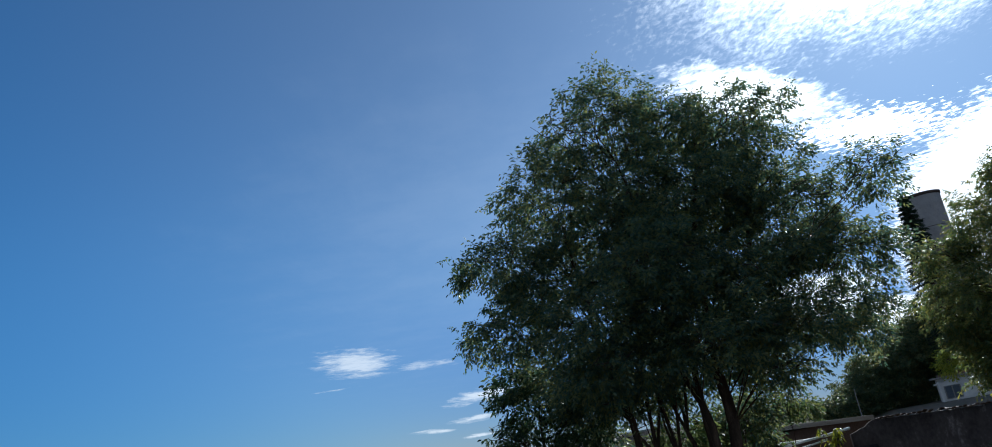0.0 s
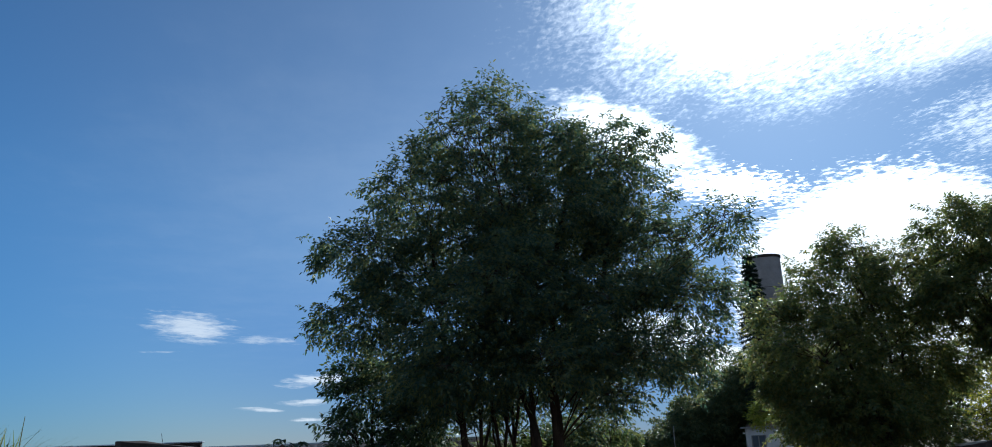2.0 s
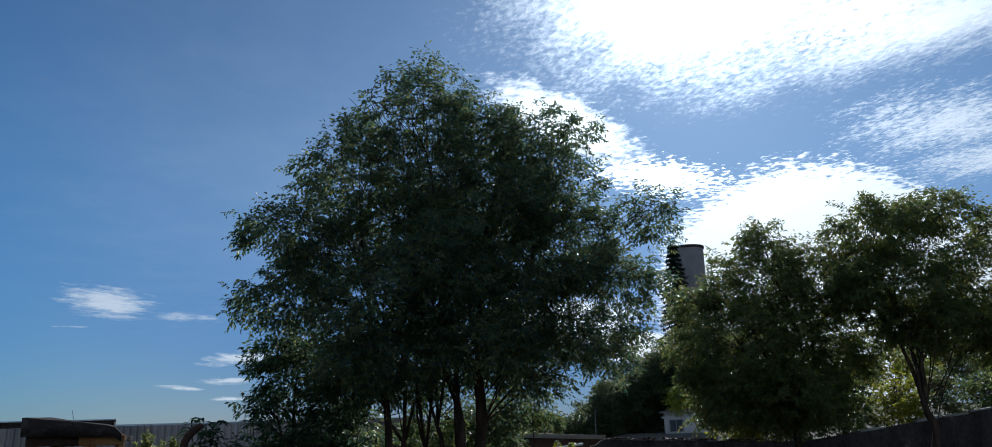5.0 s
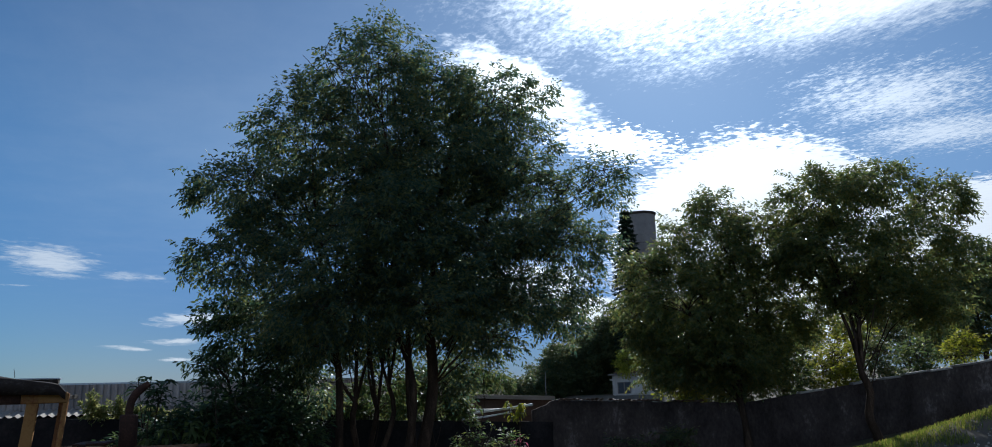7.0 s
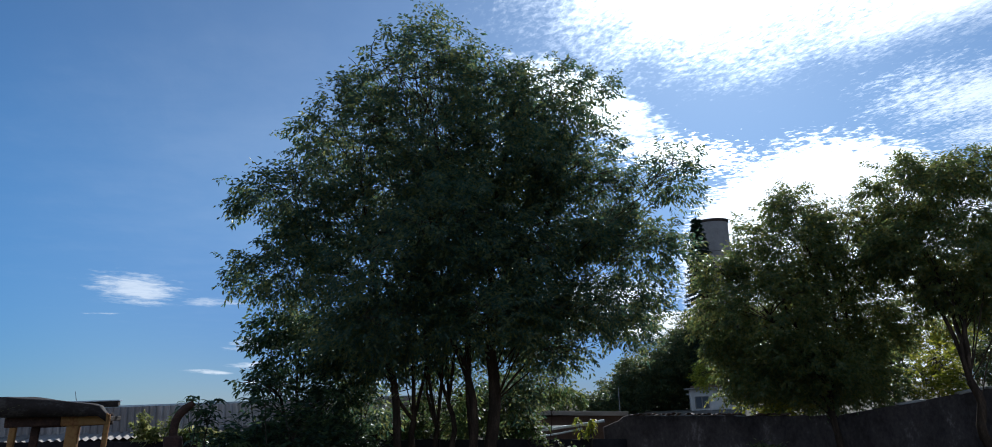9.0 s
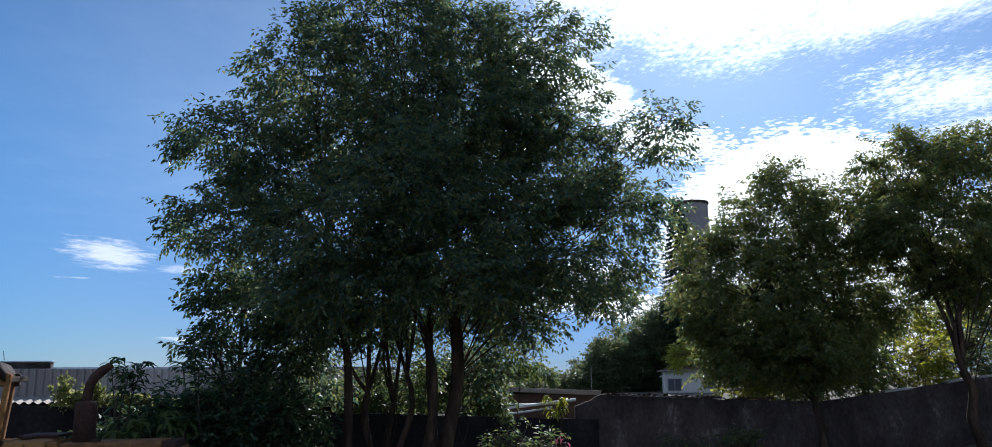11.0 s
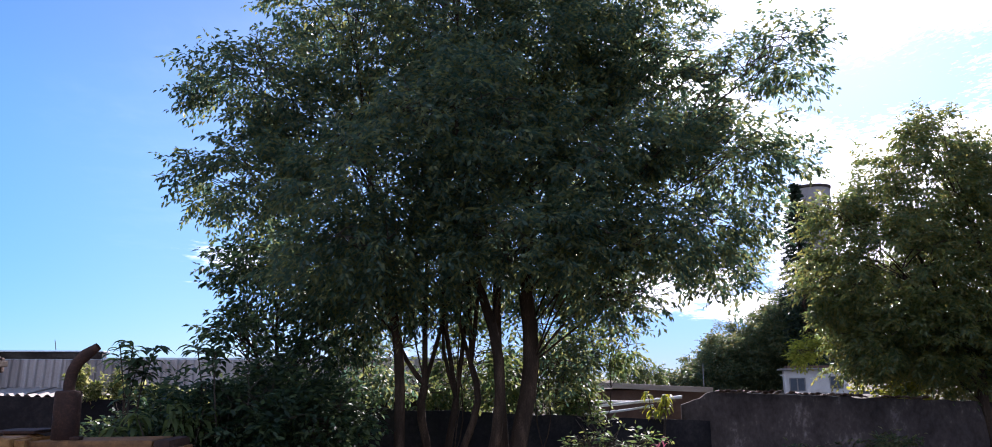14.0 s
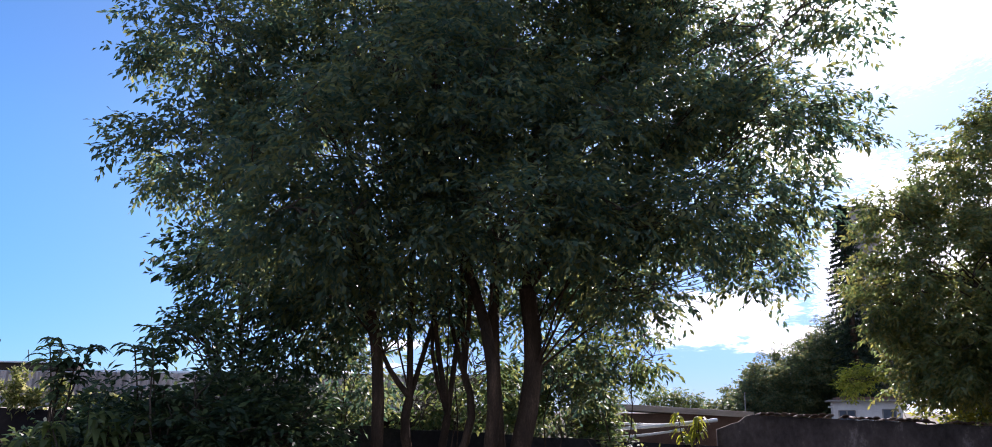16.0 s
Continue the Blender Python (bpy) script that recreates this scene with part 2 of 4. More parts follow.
FIBRE = material("weathered fibre cement", [(0.200, 0.160, 0.130), (0.300, 0.255, 0.215), (0.400, 0.350, 0.305)], 1.4, 0.9, 0.35, 25, per="piece")
FLASHING = material("pale metal flashing", [(0.400, 0.420, 0.450), (0.560, 0.580, 0.610)], 1.0, 0.35, 0.1, 20, metal=0.8)
DARK_STEEL = material("dark steel", [(0.030, 0.028, 0.028), (0.070, 0.060, 0.055)], 3, 0.7, 0.2, 30)
YELLOW = material("worn yellow paint with rust", [(0.060, 0.026, 0.015), (0.220, 0.080, 0.028), (0.330, 0.165, 0.052), (0.370, 0.190, 0.062), (0.370, 0.220, 0.100)], 2.2, 0.65, 0.3, 19, spec=0.2)
FADED = material("faded brown-yellow paint", [(0.080, 0.034, 0.020), (0.170, 0.086, 0.040), (0.250, 0.125, 0.050), (0.320, 0.180, 0.090)], 4.5, 0.75, 0.4, 24, spec=0.15)
RUST = material("rusted steel", [(0.022, 0.013, 0.010), (0.050, 0.024, 0.016), (0.110, 0.052, 0.030)], 3.5, 0.85, 0.4, 28)
ROOFING = material("weathered dark roof sheet", [(0.020, 0.015, 0.013), (0.040, 0.030, 0.025), (0.120, 0.100, 0.085)], 3.0, 0.8, 0.4, 22, stretch=(0.6, 2, 1), spec=0.08)
RUBBER = material("tyre rubber", [(0.016, 0.016, 0.016), (0.035, 0.033, 0.031)], 4, 0.85, 0.3, 30)
WHITE = material("weathered white paint", [(0.400, 0.370, 0.340), (0.520, 0.490, 0.450), (0.620, 0.590, 0.550)], 0.9, 0.8, 0.15, 12)
PLASTIC = material("white plastic pipe", [(0.600, 0.580, 0.540), (0.780, 0.760, 0.720)], 3, 0.5, 0.05, 25)
WOOD = material("weathered timber", [(0.200, 0.165, 0.130), (0.330, 0.285, 0.235), (0.430, 0.385, 0.330)], 2.5, 0.85, 0.3, 24, stretch=(0.4, 3, 3))
GLASS = material("dark window glass", [(0.060, 0.070, 0.085), (0.090, 0.105, 0.125)], 1, 0.12, 0, 4, spec=0.6)


# ---- mesh helpers ----
def thing(name, at, label, category, group="", kind="", turn=0.0):
    ob = new(name)
    ob.empty_display_size = 0.2
    ob.location, ob.rotation_euler = at, (0, 0, radians(turn))
    return tagged(ob, label, category, group, kind)


def part(name, bm, material_, parent, label=""):
    me = bpy.data.meshes.new(name)
    bm.to_mesh(me)
    bm.free()
    me.materials.append(material_)
    ob = new(name, me)
    ob.parent = parent
    return tagged(ob, label)


def array_part(name, verts, faces, material_, parent, label="", smooth=False, kind=""):
    """A mesh from number arrays: verts (n, 3), faces (m, 3 or 4)."""
    verts, faces = np.asarray(verts, dtype=np.float32), np.asarray(faces, dtype=np.int32)
    me = bpy.data.meshes.new(name)
    me.vertices.add(len(verts))
    me.vertices.foreach_set("co", verts.ravel())
    k = faces.shape[1]
    me.loops.add(faces.size)
    me.loops.foreach_set("vertex_index", faces.ravel())
    me.polygons.add(len(faces))
    me.polygons.foreach_set("loop_start", np.arange(0, faces.size, k, dtype=np.int32))
    me.update(calc_edges=True)
    me.validate()
    if smooth:
        me.polygons.foreach_set("use_smooth", np.ones(len(faces), dtype=bool))
    me.materials.append(material_)
    ob = new(name, me)
    ob.parent = parent
    return tagged(ob, label, kind=kind)


def box(bm, lo, hi, bevel=0.0, turn=None):
    """A box between two corners, with its edges rounded off, turned about its own middle."""
    c = [(a + b) / 2 for a, b in zip(lo, hi)]
    m = Matrix.Translation(c) @ (turn or Matrix.Identity(4)) @ Matrix.Diagonal((*(b - a for a, b in zip(lo, hi)), 1))
    made = bmesh.ops.create_cube(bm, size=1, matrix=m)["verts"]
    if bevel:
        edges = list({e for v in made for e in v.link_edges})
        bmesh.ops.bevel(bm, geom=edges, offset=bevel, segments=2, profile=0.6, affect="EDGES")
    return bm


def boxed(lo, hi, bevel=0.0, turn=None):
    return box(bmesh.new(), lo, hi, bevel, turn)


def ring_tubes(lines, sides=7):
    """Tapered round tubes along lines of (points, radii)."""
    V, Fc, at = [], [], 0
    ang = np.linspace(0, 2 * np.pi, sides, endpoint=False)
    for pts, rad in lines:
        pts, rad = np.asarray(pts, float), np.asarray(rad, float)
        tan = np.gradient(pts, axis=0)
        tan /= np.linalg.norm(tan, axis=1)[:, None] + 1e-9
        ref = np.where(np.abs(tan[:, 2:3]) > 0.9, np.array([[1.0, 0, 0]]), np.array([[0, 0, 1.0]]))
        if np.abs(tan[:, 2]).max() > 0.75:
            ref = np.tile([[1.0, 0.1, 0]], (len(pts), 1))
        s = np.cross(tan, ref)
        s /= np.linalg.norm(s, axis=1)[:, None] + 1e-9
        u = np.cross(s, tan)
        ring = pts[:, None] + rad[:, None, None] * (np.cos(ang)[None, :, None] * s[:, None] + np.sin(ang)[None, :, None] * u[:, None])
        n = len(pts)
        V.append(ring.reshape(-1, 3))
        i = np.arange(n - 1)[:, None] * sides
        j = np.arange(sides)[None]
        k = (j + 1) % sides
        Fc.append(np.stack([i + j, i + k, i + sides + k, i + sides + j], -1).reshape(-1, 4) + at)
        at += n * sides
    return np.concatenate(V), np.concatenate(Fc)


def bend(a, b, rng, sag=0.0, wobble=0.08, n=6):
    """A slightly crooked line from a to b."""
    a, b = np.asarray(a, float), np.asarray(b, float)
    t = np.linspace(0, 1, n)[:, None]
    p = a + (b - a) * t
    ln = np.linalg.norm(b - a)
    p += np.sin(np.pi * t) * rng.normal(0, wobble * ln, (1, 3)) + np.sin(2 * np.pi * t) * rng.normal(0, wobble * 0.4 * ln, (1, 3))
    p[:, 2] += (np.sin(np.pi * t) * sag * ln)[:, 0]
    return p


def leaflets(P, D, L, W, rng, fold=0.15):
    """Lance-shaped leaves, one four-sided face each, at points P along directions D."""
    up = np.array([0, 0, 1.0]) + rng.normal(0, 0.55, P.shape)
    s = np.cross(D, up)
    s /= np.linalg.norm(s, axis=1)[:, None] + 1e-9
    nrm = np.cross(s, D)
    L, W = L[:, None], W[:, None]
    a, c = P, P + D * L - nrm * L * 0.12
    m = P + D * L * 0.45 + nrm * L * fold * 0.4
    V = np.stack([a, m + s * W / 2, c, m - s * W / 2], 1).reshape(-1, 3)
    return V, np.arange(len(V)).reshape(-1, 4)


def sprays(blobs, density, rng, leaf=0.16, count=14, twig=0.65, droop=0.35, shell=0.45, lump=0.22, clump=0.22):
    """Leafy twigs spread through rounded masses: leaf points and directions, and the twigs' starts."""
    P, D, tips = [], [], []
    for bx, by, bz, rx, ry, rz in blobs:
        n = int(density * (rx * ry + ry * rz + rx * rz))
        m = max(6, n // 11)
        cd = rng.normal(size=(m, 3))
        cd /= np.linalg.norm(cd, axis=1)[:, None]
        d = cd[rng.integers(0, m, n)] + rng.normal(0, 1, (n, 3)) * clump / np.array([rx, ry, rz])
        loose = rng.random(n) < 0.28
        d[loose] = rng.normal(size=(int(loose.sum()), 3))
        d /= np.linalg.norm(d, axis=1)[:, None]
        ph = rng.uniform(0, 6.28, 6)
        lum = 1 + lump * (np.sin(4.1 * d[:, 0] + ph[0]) * np.sin(3.7 * d[:, 2] + ph[1]) + 0.7 * np.sin(7.3 * d[:, 1] + ph[2]) * np.sin(6.1 * d[:, 2] + ph[3]) + 0.5 * np.sin(11 * d[:, 0] + ph[4]) * np.sin(12 * d[:, 2] + ph[5]))
        r = rng.uniform(0.06, 1, n) ** shell
        pos = np.array([bx, by, bz]) + d * np.array([rx, ry, rz]) * (r * lum)[:, None]
        ax = d * [1, 1, 0.55] + [0, 0, 0.05] + rng.normal(0, 0.45, (n, 3))
        ax /= np.linalg.norm(ax, axis=1)[:, None]
        ln = twig * rng.uniform(0.6, 1.25, n)
        tips.append(np.concatenate([pos, pos + ax * ln[:, None] * [1, 1, 0.85]], 1))
        s = np.tile((np.arange(count) + 0.5) / count, (n, 1)) + rng.uniform(-0.03, 0.03, (n, count))
        pt = pos[:, None] + ax[:, None] * (ln[:, None] * s)[..., None]
        pt[..., 2] -= droop * 0.5 * ln[:, None] * s ** 2
        lat = np.cross(ax, [0, 0, 1.0])
        lat /= np.linalg.norm(lat, axis=1)[:, None] + 1e-6
        sign = np.where(np.arange(count) % 2, 1.0, -1.0)[None, :, None]
        dd = lat[:, None] * sign * 0.8 + ax[:, None] * 0.55 + np.array([0, 0, -droop]) + rng.normal(0, 0.35, (n, count, 3))
        dd /= np.linalg.norm(dd, axis=2)[..., None]
        pt += dd * rng.uniform(0, leaf * 0.9, (n, count))[..., None]
        P.append(pt.reshape(-1, 3))
        D.append(dd.reshape(-1, 3))
    return np.concatenate(P), np.concatenate(D), np.concatenate(tips)


def land(x, y):
    """Height of the ground: the lot falls away ahead and rises to the east."""
    yy = np.clip(y, -30, 35)
    xx = np.clip(x, 0, 40)
    bank = 0.75 * np.clip((x - 17.5) / 8, 0, 1) * np.exp(-((y - 19.0) / 1.7) ** 2)
    return -0.1 * yy + 0.002 * xx ** 2 + bank - np.clip((np.abs(y) - 60) / 100, 0, 1) * 0.5


def tree(label, base, stems, blobs, seed, density=74, leaf=0.132, leaf_mat=None, group="", count=18, twig=0.45, droop=0.5, bark=None, name="tree", category="tree", shell=0.37, lump=0.2, shrink=0.5, low=0.0, bendy=0.05):
    """stems: for each, the foot, the fork (offsets from the base), its radius, and the masses of the crown that it carries."""
    rng = np.random.default_rng(seed)
    gz = float(land(base[0], base[1]))
    root = thing(name, (base[0], base[1], gz), label, category, group)
    o = np.array([base[0], base[1], gz])
    twigs = []
    for foot, fork, rad, carried in stems:
        f0, f1 = np.array([*foot, -0.15]), np.array(fork, float)
        line = bend(f0, f1, rng, 0, bendy, 9) + np.sin(np.linspace(0, 1, 9) * rng.uniform(6, 11))[:, None] * rng.normal(0, 0.22, (1, 3)) * [rad, rad, 0] * 2
        rr = rad * np.linspace(1.0, 0.72, 9)
        rr[0], rr[1] = rad * 1.45, rad * 1.12
        limbs = []
        for b in carried:
            c = np.array(blobs[b][:3]) - o
            across = float(np.linalg.norm(c[:2] - f1[:2]))
            k = int(np.clip(np.searchsorted(line[:, 2], c[2] - 0.95 * across - rng.uniform(0.2, 0.9)), 6, 8))
            main = c[2] > f1[2] + 1.0 and across < 2.6
            limb = bend(line[k], c, rng, 0.06 if main else 0.13, 0.06, 8)
            r0 = min(rad * rng.uniform(0.42, 0.55), 0.10) if main else min(rad * 0.16, 0.022)
            limbs.append((limb, np.linspace(r0, r0 * 0.22, 8)))
            ext = np.array(blobs[b][3:])
            for _ in range(14):
                d = rng.normal(size=3)
                d /= np.linalg.norm(d)
                d[2] = abs(d[2]) * 0.8 - 0.1
                j = rng.integers(3, 8)
                end = c + d * np.maximum(ext - shrink, 0.3) * rng.uniform(0.6, 0.95)
                q = bend(limb[j], end, rng, 0.05, 0.07, 5)
                twigs.append((q, np.linspace(r0 * 0.26, 0.008, 5)))
                for _ in range(3):
                    e2 = q[rng.integers(2, 5)]
                    twigs.append((bend(e2, e2 + rng.normal(0, 0.24, 3) * [1, 1, 0.7] + [0, 0, 0.1], rng, 0, 0.08, 4), np.linspace(0.014, 0.005, 4)))
        stem = array_part("trunk", *ring_tubes([(line, rr)], 10), bark or BARK, root, smooth=True)
        for one in limbs:
            array_part("limb", *ring_tubes([one], 8), bark or BARK, stem, smooth=True)
    V, Fc = ring_tubes(twigs, 5)
    array_part("twig_tangle", V, Fc, TWIG, root, smooth=True, kind="stuff")
    small = [(x, y, z, max(a - shrink, 0.3), max(b - shrink, 0.3), max(c - shrink, 0.25)) for x, y, z, a, b, c in blobs]
    P, D, tips = sprays(small, density, rng, leaf, count, twig, droop, shell, lump)
    if low:                               # the lower crown is thinner
        keep = rng.random(len(P)) < np.clip(1.0 - low * (4.6 - P[:, 2]) / 1.6, 1.0 - low, 1.0)
        P, D = P[keep], D[keep]
    n = len(P)
    V, Fc = leaflets(P - o, D, leaf * rng.uniform(0.7, 1.25, n), leaf * rng.uniform(0.34, 0.48, n), rng)
    array_part("crown", V, Fc, leaf_mat or LEAF, root, kind="stuff")
    return root


# ---- ground ----
def build_ground():
    near = np.arange(-40, 61, 0.5)
    far = np.array([80, 110, 160, 240, 400, 700, 1200, 2500.0])
    gx = np.concatenate([-far[::-1], near, far])
    gy = np.concatenate([-far[::-1], near, far])
    X, Y = np.meshgrid(gx, gy)
    Z = land(X, Y) + 0.05 * np.sin(X * 0.9 + 1.3 * np.sin(Y * 0.5)) * np.sin(Y * 0.7)
    V = np.stack([X, Y, Z], -1).reshape(-1, 3)
    w = len(gx)
    i = np.arange(len(gy) - 1)[:, None] * w + np.arange(w - 1)[None]
    Fc = np.stack([i, i + 1, i + w + 1, i + w], -1).reshape(-1, 4)
    ob = array_part("ground", V, Fc, GROUND, None, smooth=True)
    tagged(ob, "sloping ground of bare earth and short grass", "ground", kind="structure")


build_ground()


def blades(name, label, region, n, seed, tall=(0.1, 0.3), wide=0.012, mat=None, lean=0.45, kind="stuff", category="grass", edge=None):
    """Grass blades, three faces each, inside region (x0, x1, y0, y1) on the ground."""
    rng = np.random.default_rng(seed)
    x, y = rng.uniform(region[0], region[1], n), rng.uniform(region[2], region[3], n)
    keep = (np.sin(x * 1.1 + 2 * np.sin(y * 0.6)) * np.sin(y * 1.4 + x * 0.3) + rng.normal(0, 0.5, n)) > -0.1
    if edge:                              # lush above the edge line, next to none below it
        keep = y > edge[0] + edge[1] * x + 0.5 * np.sin(x * 1.7) + 0.3 * np.sin(x * 4.3) + rng.normal(0, 0.3, n)
    x, y = x[keep], y[keep]
    n = len(x)
    root = np.stack([x, y, land(x, y) - 0.06], -1)
    h = rng.uniform(*tall, n)[:, None]
    a = rng.uniform(0, 6.28, n)
    d = np.stack([np.cos(a), np.sin(a), np.zeros(n)], -1)
    s = np.stack([-np.sin(a), np.cos(a), np.zeros(n)], -1) * wide
    le = rng.uniform(0.1, lean, n)[:, None]
    up = np.array([0, 0, 1.0])
    p1, p2 = root + up * h * 0.55 + d * h * le * 0.3, root + up * h + d * h * le
    V = np.stack([root - s, root + s, p1 + s * 0.8, p1 - s * 0.8, p2 + s * 0.1, p2 - s * 0.1], 1).reshape(-1, 3)
    k = np.arange(n)[:, None] * 6
    Fc = np.concatenate([k + [[0, 1, 2, 3]], k + [[3, 2, 4, 5]]], 0)
    ob = array_part(name, V, Fc, mat or GRASS, None)
    return tagged(ob, label, category, kind=kind)


blades("grass", "uneven sunlit grass along the crest of a low bank", (17.0, 36, 17.2, 21.5), 30000, 3, (0.08, 0.26), 0.014, edge=(18.0, 0.0))
blades("grass", "rough grass and weeds under the tall trees", (-4, 16, 17, 26), 22000, 4, (0.1, 0.4), 0.012)


# ---- walls ----
def wall_run(name, label, a, b, top_a, top_b, thick, mat, coping=None, wave=0.0, seed=0, notch=None):
    """An upright wall along the ground from a to b, with an uneven top edge; its own base follows the ground."""
    rng = np.random.default_rng(seed)
    a, b = np.array(a, float), np.array(b, float)
    n = 48
    t = np.linspace(0, 1, n)
    p = a + (b - a) * t[:, None]
    d = (b - a) / np.linalg.norm(b - a)
    s = np.array([-d[1], d[0]]) * thick / 2
    top = top_a + (top_b - top_a) * t + rng.normal(0, wave, n)
    if notch:                             # the top rises steeply over the first stretch
        top -= notch[1] * np.clip(1 - t * np.linalg.norm(b - a) / notch[0], 0, 1)
    low = land(p[:, 0], p[:, 1]) - 0.3
    V = np.concatenate([np.column_stack([p - s, low]), np.column_stack([p - s, top]), np.column_stack([p + s, top]), np.column_stack([p + s, low])])
    i = np.arange(n - 1)
    Fc = [np.stack([r * n + i, r * n + i + 1, (r + 1) * n + i + 1, (r + 1) * n + i], -1) for r in range(3)]
    ends = np.array([[0, n, 2 * n, 3 * n], [4 * n - 1, 3 * n - 1, 2 * n - 1, n - 1]])
    ob = array_part(name, V, np.concatenate([*Fc, ends]), mat, None)
    tagged(ob, label, "wall", kind="structure")
    if coping:
        ln = np.linalg.norm(b - a)
        k = int(ln / coping)
        ang = math.atan2(d[1], d[0])
        for j in range(k):
            u = (j + 0.5) / k
            if u < 0.09 or j == 3 or rng.random() < 0.08:
                continue
            c = a + (b - a) * u
            z = top_a + (top_b - top_a) * u
            w = ln / k
            sl = math.atan2(top_b - top_a, ln)
            bm = boxed((-w / 2 + 0.05, -thick * 0.72, -0.01), (w / 2 - rng.uniform(0.03, 0.12), thick * 0.72, rng.uniform(0.06, 0.09)), 0.03)
            q = part("coping_slab", bm, COPING, ob)
            q.location, q.rotation_euler = (c[0], c[1], z + rng.normal(0, 0.012)), (rng.normal(0, 0.03), -sl + rng.normal(0, 0.022), ang + rng.normal(0, 0.02))
    return ob


wall_run("wall_1", "low dark rendered yard wall behind the tall trees", (-12, 21.1), (12.96, 27.56), 1.45, -0.04, 0.16, SHADED_RENDER, wave=0.015, seed=1)
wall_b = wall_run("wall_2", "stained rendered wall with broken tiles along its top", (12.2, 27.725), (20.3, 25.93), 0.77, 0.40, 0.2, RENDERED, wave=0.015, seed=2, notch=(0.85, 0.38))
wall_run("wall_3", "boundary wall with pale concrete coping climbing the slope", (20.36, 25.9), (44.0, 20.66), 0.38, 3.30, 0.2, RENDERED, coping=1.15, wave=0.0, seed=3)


def coping_tiles():
    """Curved clay tiles laid across the top of the second wall, some slipped or broken."""
    rng = np.random.default_rng(5)
    n, seg = 32, 7
    ang = np.linspace(0.1, math.pi - 0.1, seg)
    bm = bmesh.new()
    rows = []
    for k, (yy, sc) in enumerate(((-0.24, 1.0), (0.24, 0.86))):
        outer = [bm.verts.new((math.cos(q) * 0.085 * sc, yy, math.sin(q) * 0.05 * sc + 0.012)) for q in ang]
        inner = [bm.verts.new((math.cos(q) * 0.072 * sc, yy, math.sin(q) * 0.039 * sc)) for q in ang]
        rows.append((outer, inner))
    (o0, i0), (o1, i1) = rows
    for j in range(seg - 1):
        bm.faces.new((o0[j], o0[j + 1], o1[j + 1], o1[j]))
        bm.faces.new((i0[j + 1], i0[j], i1[j], i1[j + 1]))
        bm.faces.new((i0[j], i0[j + 1], o0[j + 1], o0[j]))
        bm.faces.new((o1[j], o1[j + 1], i1[j + 1], i1[j]))
    me = bpy.data.meshes.new("roof_tile")
    bm.to_mesh(me)
    bm.free()
    me.materials.append(TILE)
    for j in range(n):
        if rng.random() < 0.12:
            continue
        u = (j + 0.5) / n * 0.78
        q = new("roof_tile", me)
        q.parent = wall_b
        q.location = (13.15 + 7.15 * u, 27.515 - 1.585 * u, 0.73 - 0.33 * u + rng.normal(0.02, 0.012))
        q.rotation_euler = (rng.normal(-0.05, 0.06), rng.normal(0, 0.05), math.atan2(-1.64, 7.4) + rng.normal(0, 0.08))


coping_tiles()


# ---- long shed with a ribbed clerestory and a wavy lean-to roof ----
def profile_sheet(width, length, pitch, depth, kind, steps):
    """A profiled roofing sheet: x across the ribs, y along them, with thickness."""
    n = int(round(width / pitch * steps)) + 1
    x = np.linspace(0, width, n)
    ph = (x / pitch) % 1
    z = depth * (0.5 + 0.5 * np.cos(2 * np.pi * ph)) if kind == "wave" else depth * np.clip(1.6 - np.abs(ph - 0.5) * 6.0, 0, 1)
    top = np.concatenate([np.column_stack([x, np.full(n, yy), z]) for yy in (0, length)])
    V = np.concatenate([top, top - [0, 0, 0.008]])
    i = np.arange(n - 1)
    Fc = np.concatenate([np.stack([i, i + 1, n + i + 1, n + i], -1), np.stack([2 * n + i + 1, 2 * n + i, 3 * n + i, 3 * n + i + 1], -1),
                         np.stack([i + 1, i, 2 * n + i, 2 * n + i + 1], -1), np.stack([n + i, n + i + 1, 3 * n + i + 1, 3 * n + i], -1)])
    return V, Fc


def sheet_mesh(name, V, Fc, mat):
    me = bpy.data.meshes.new(name)
    me.from_pydata(V.tolist(), [], Fc.tolist())
    me.materials.append(mat)
    return me


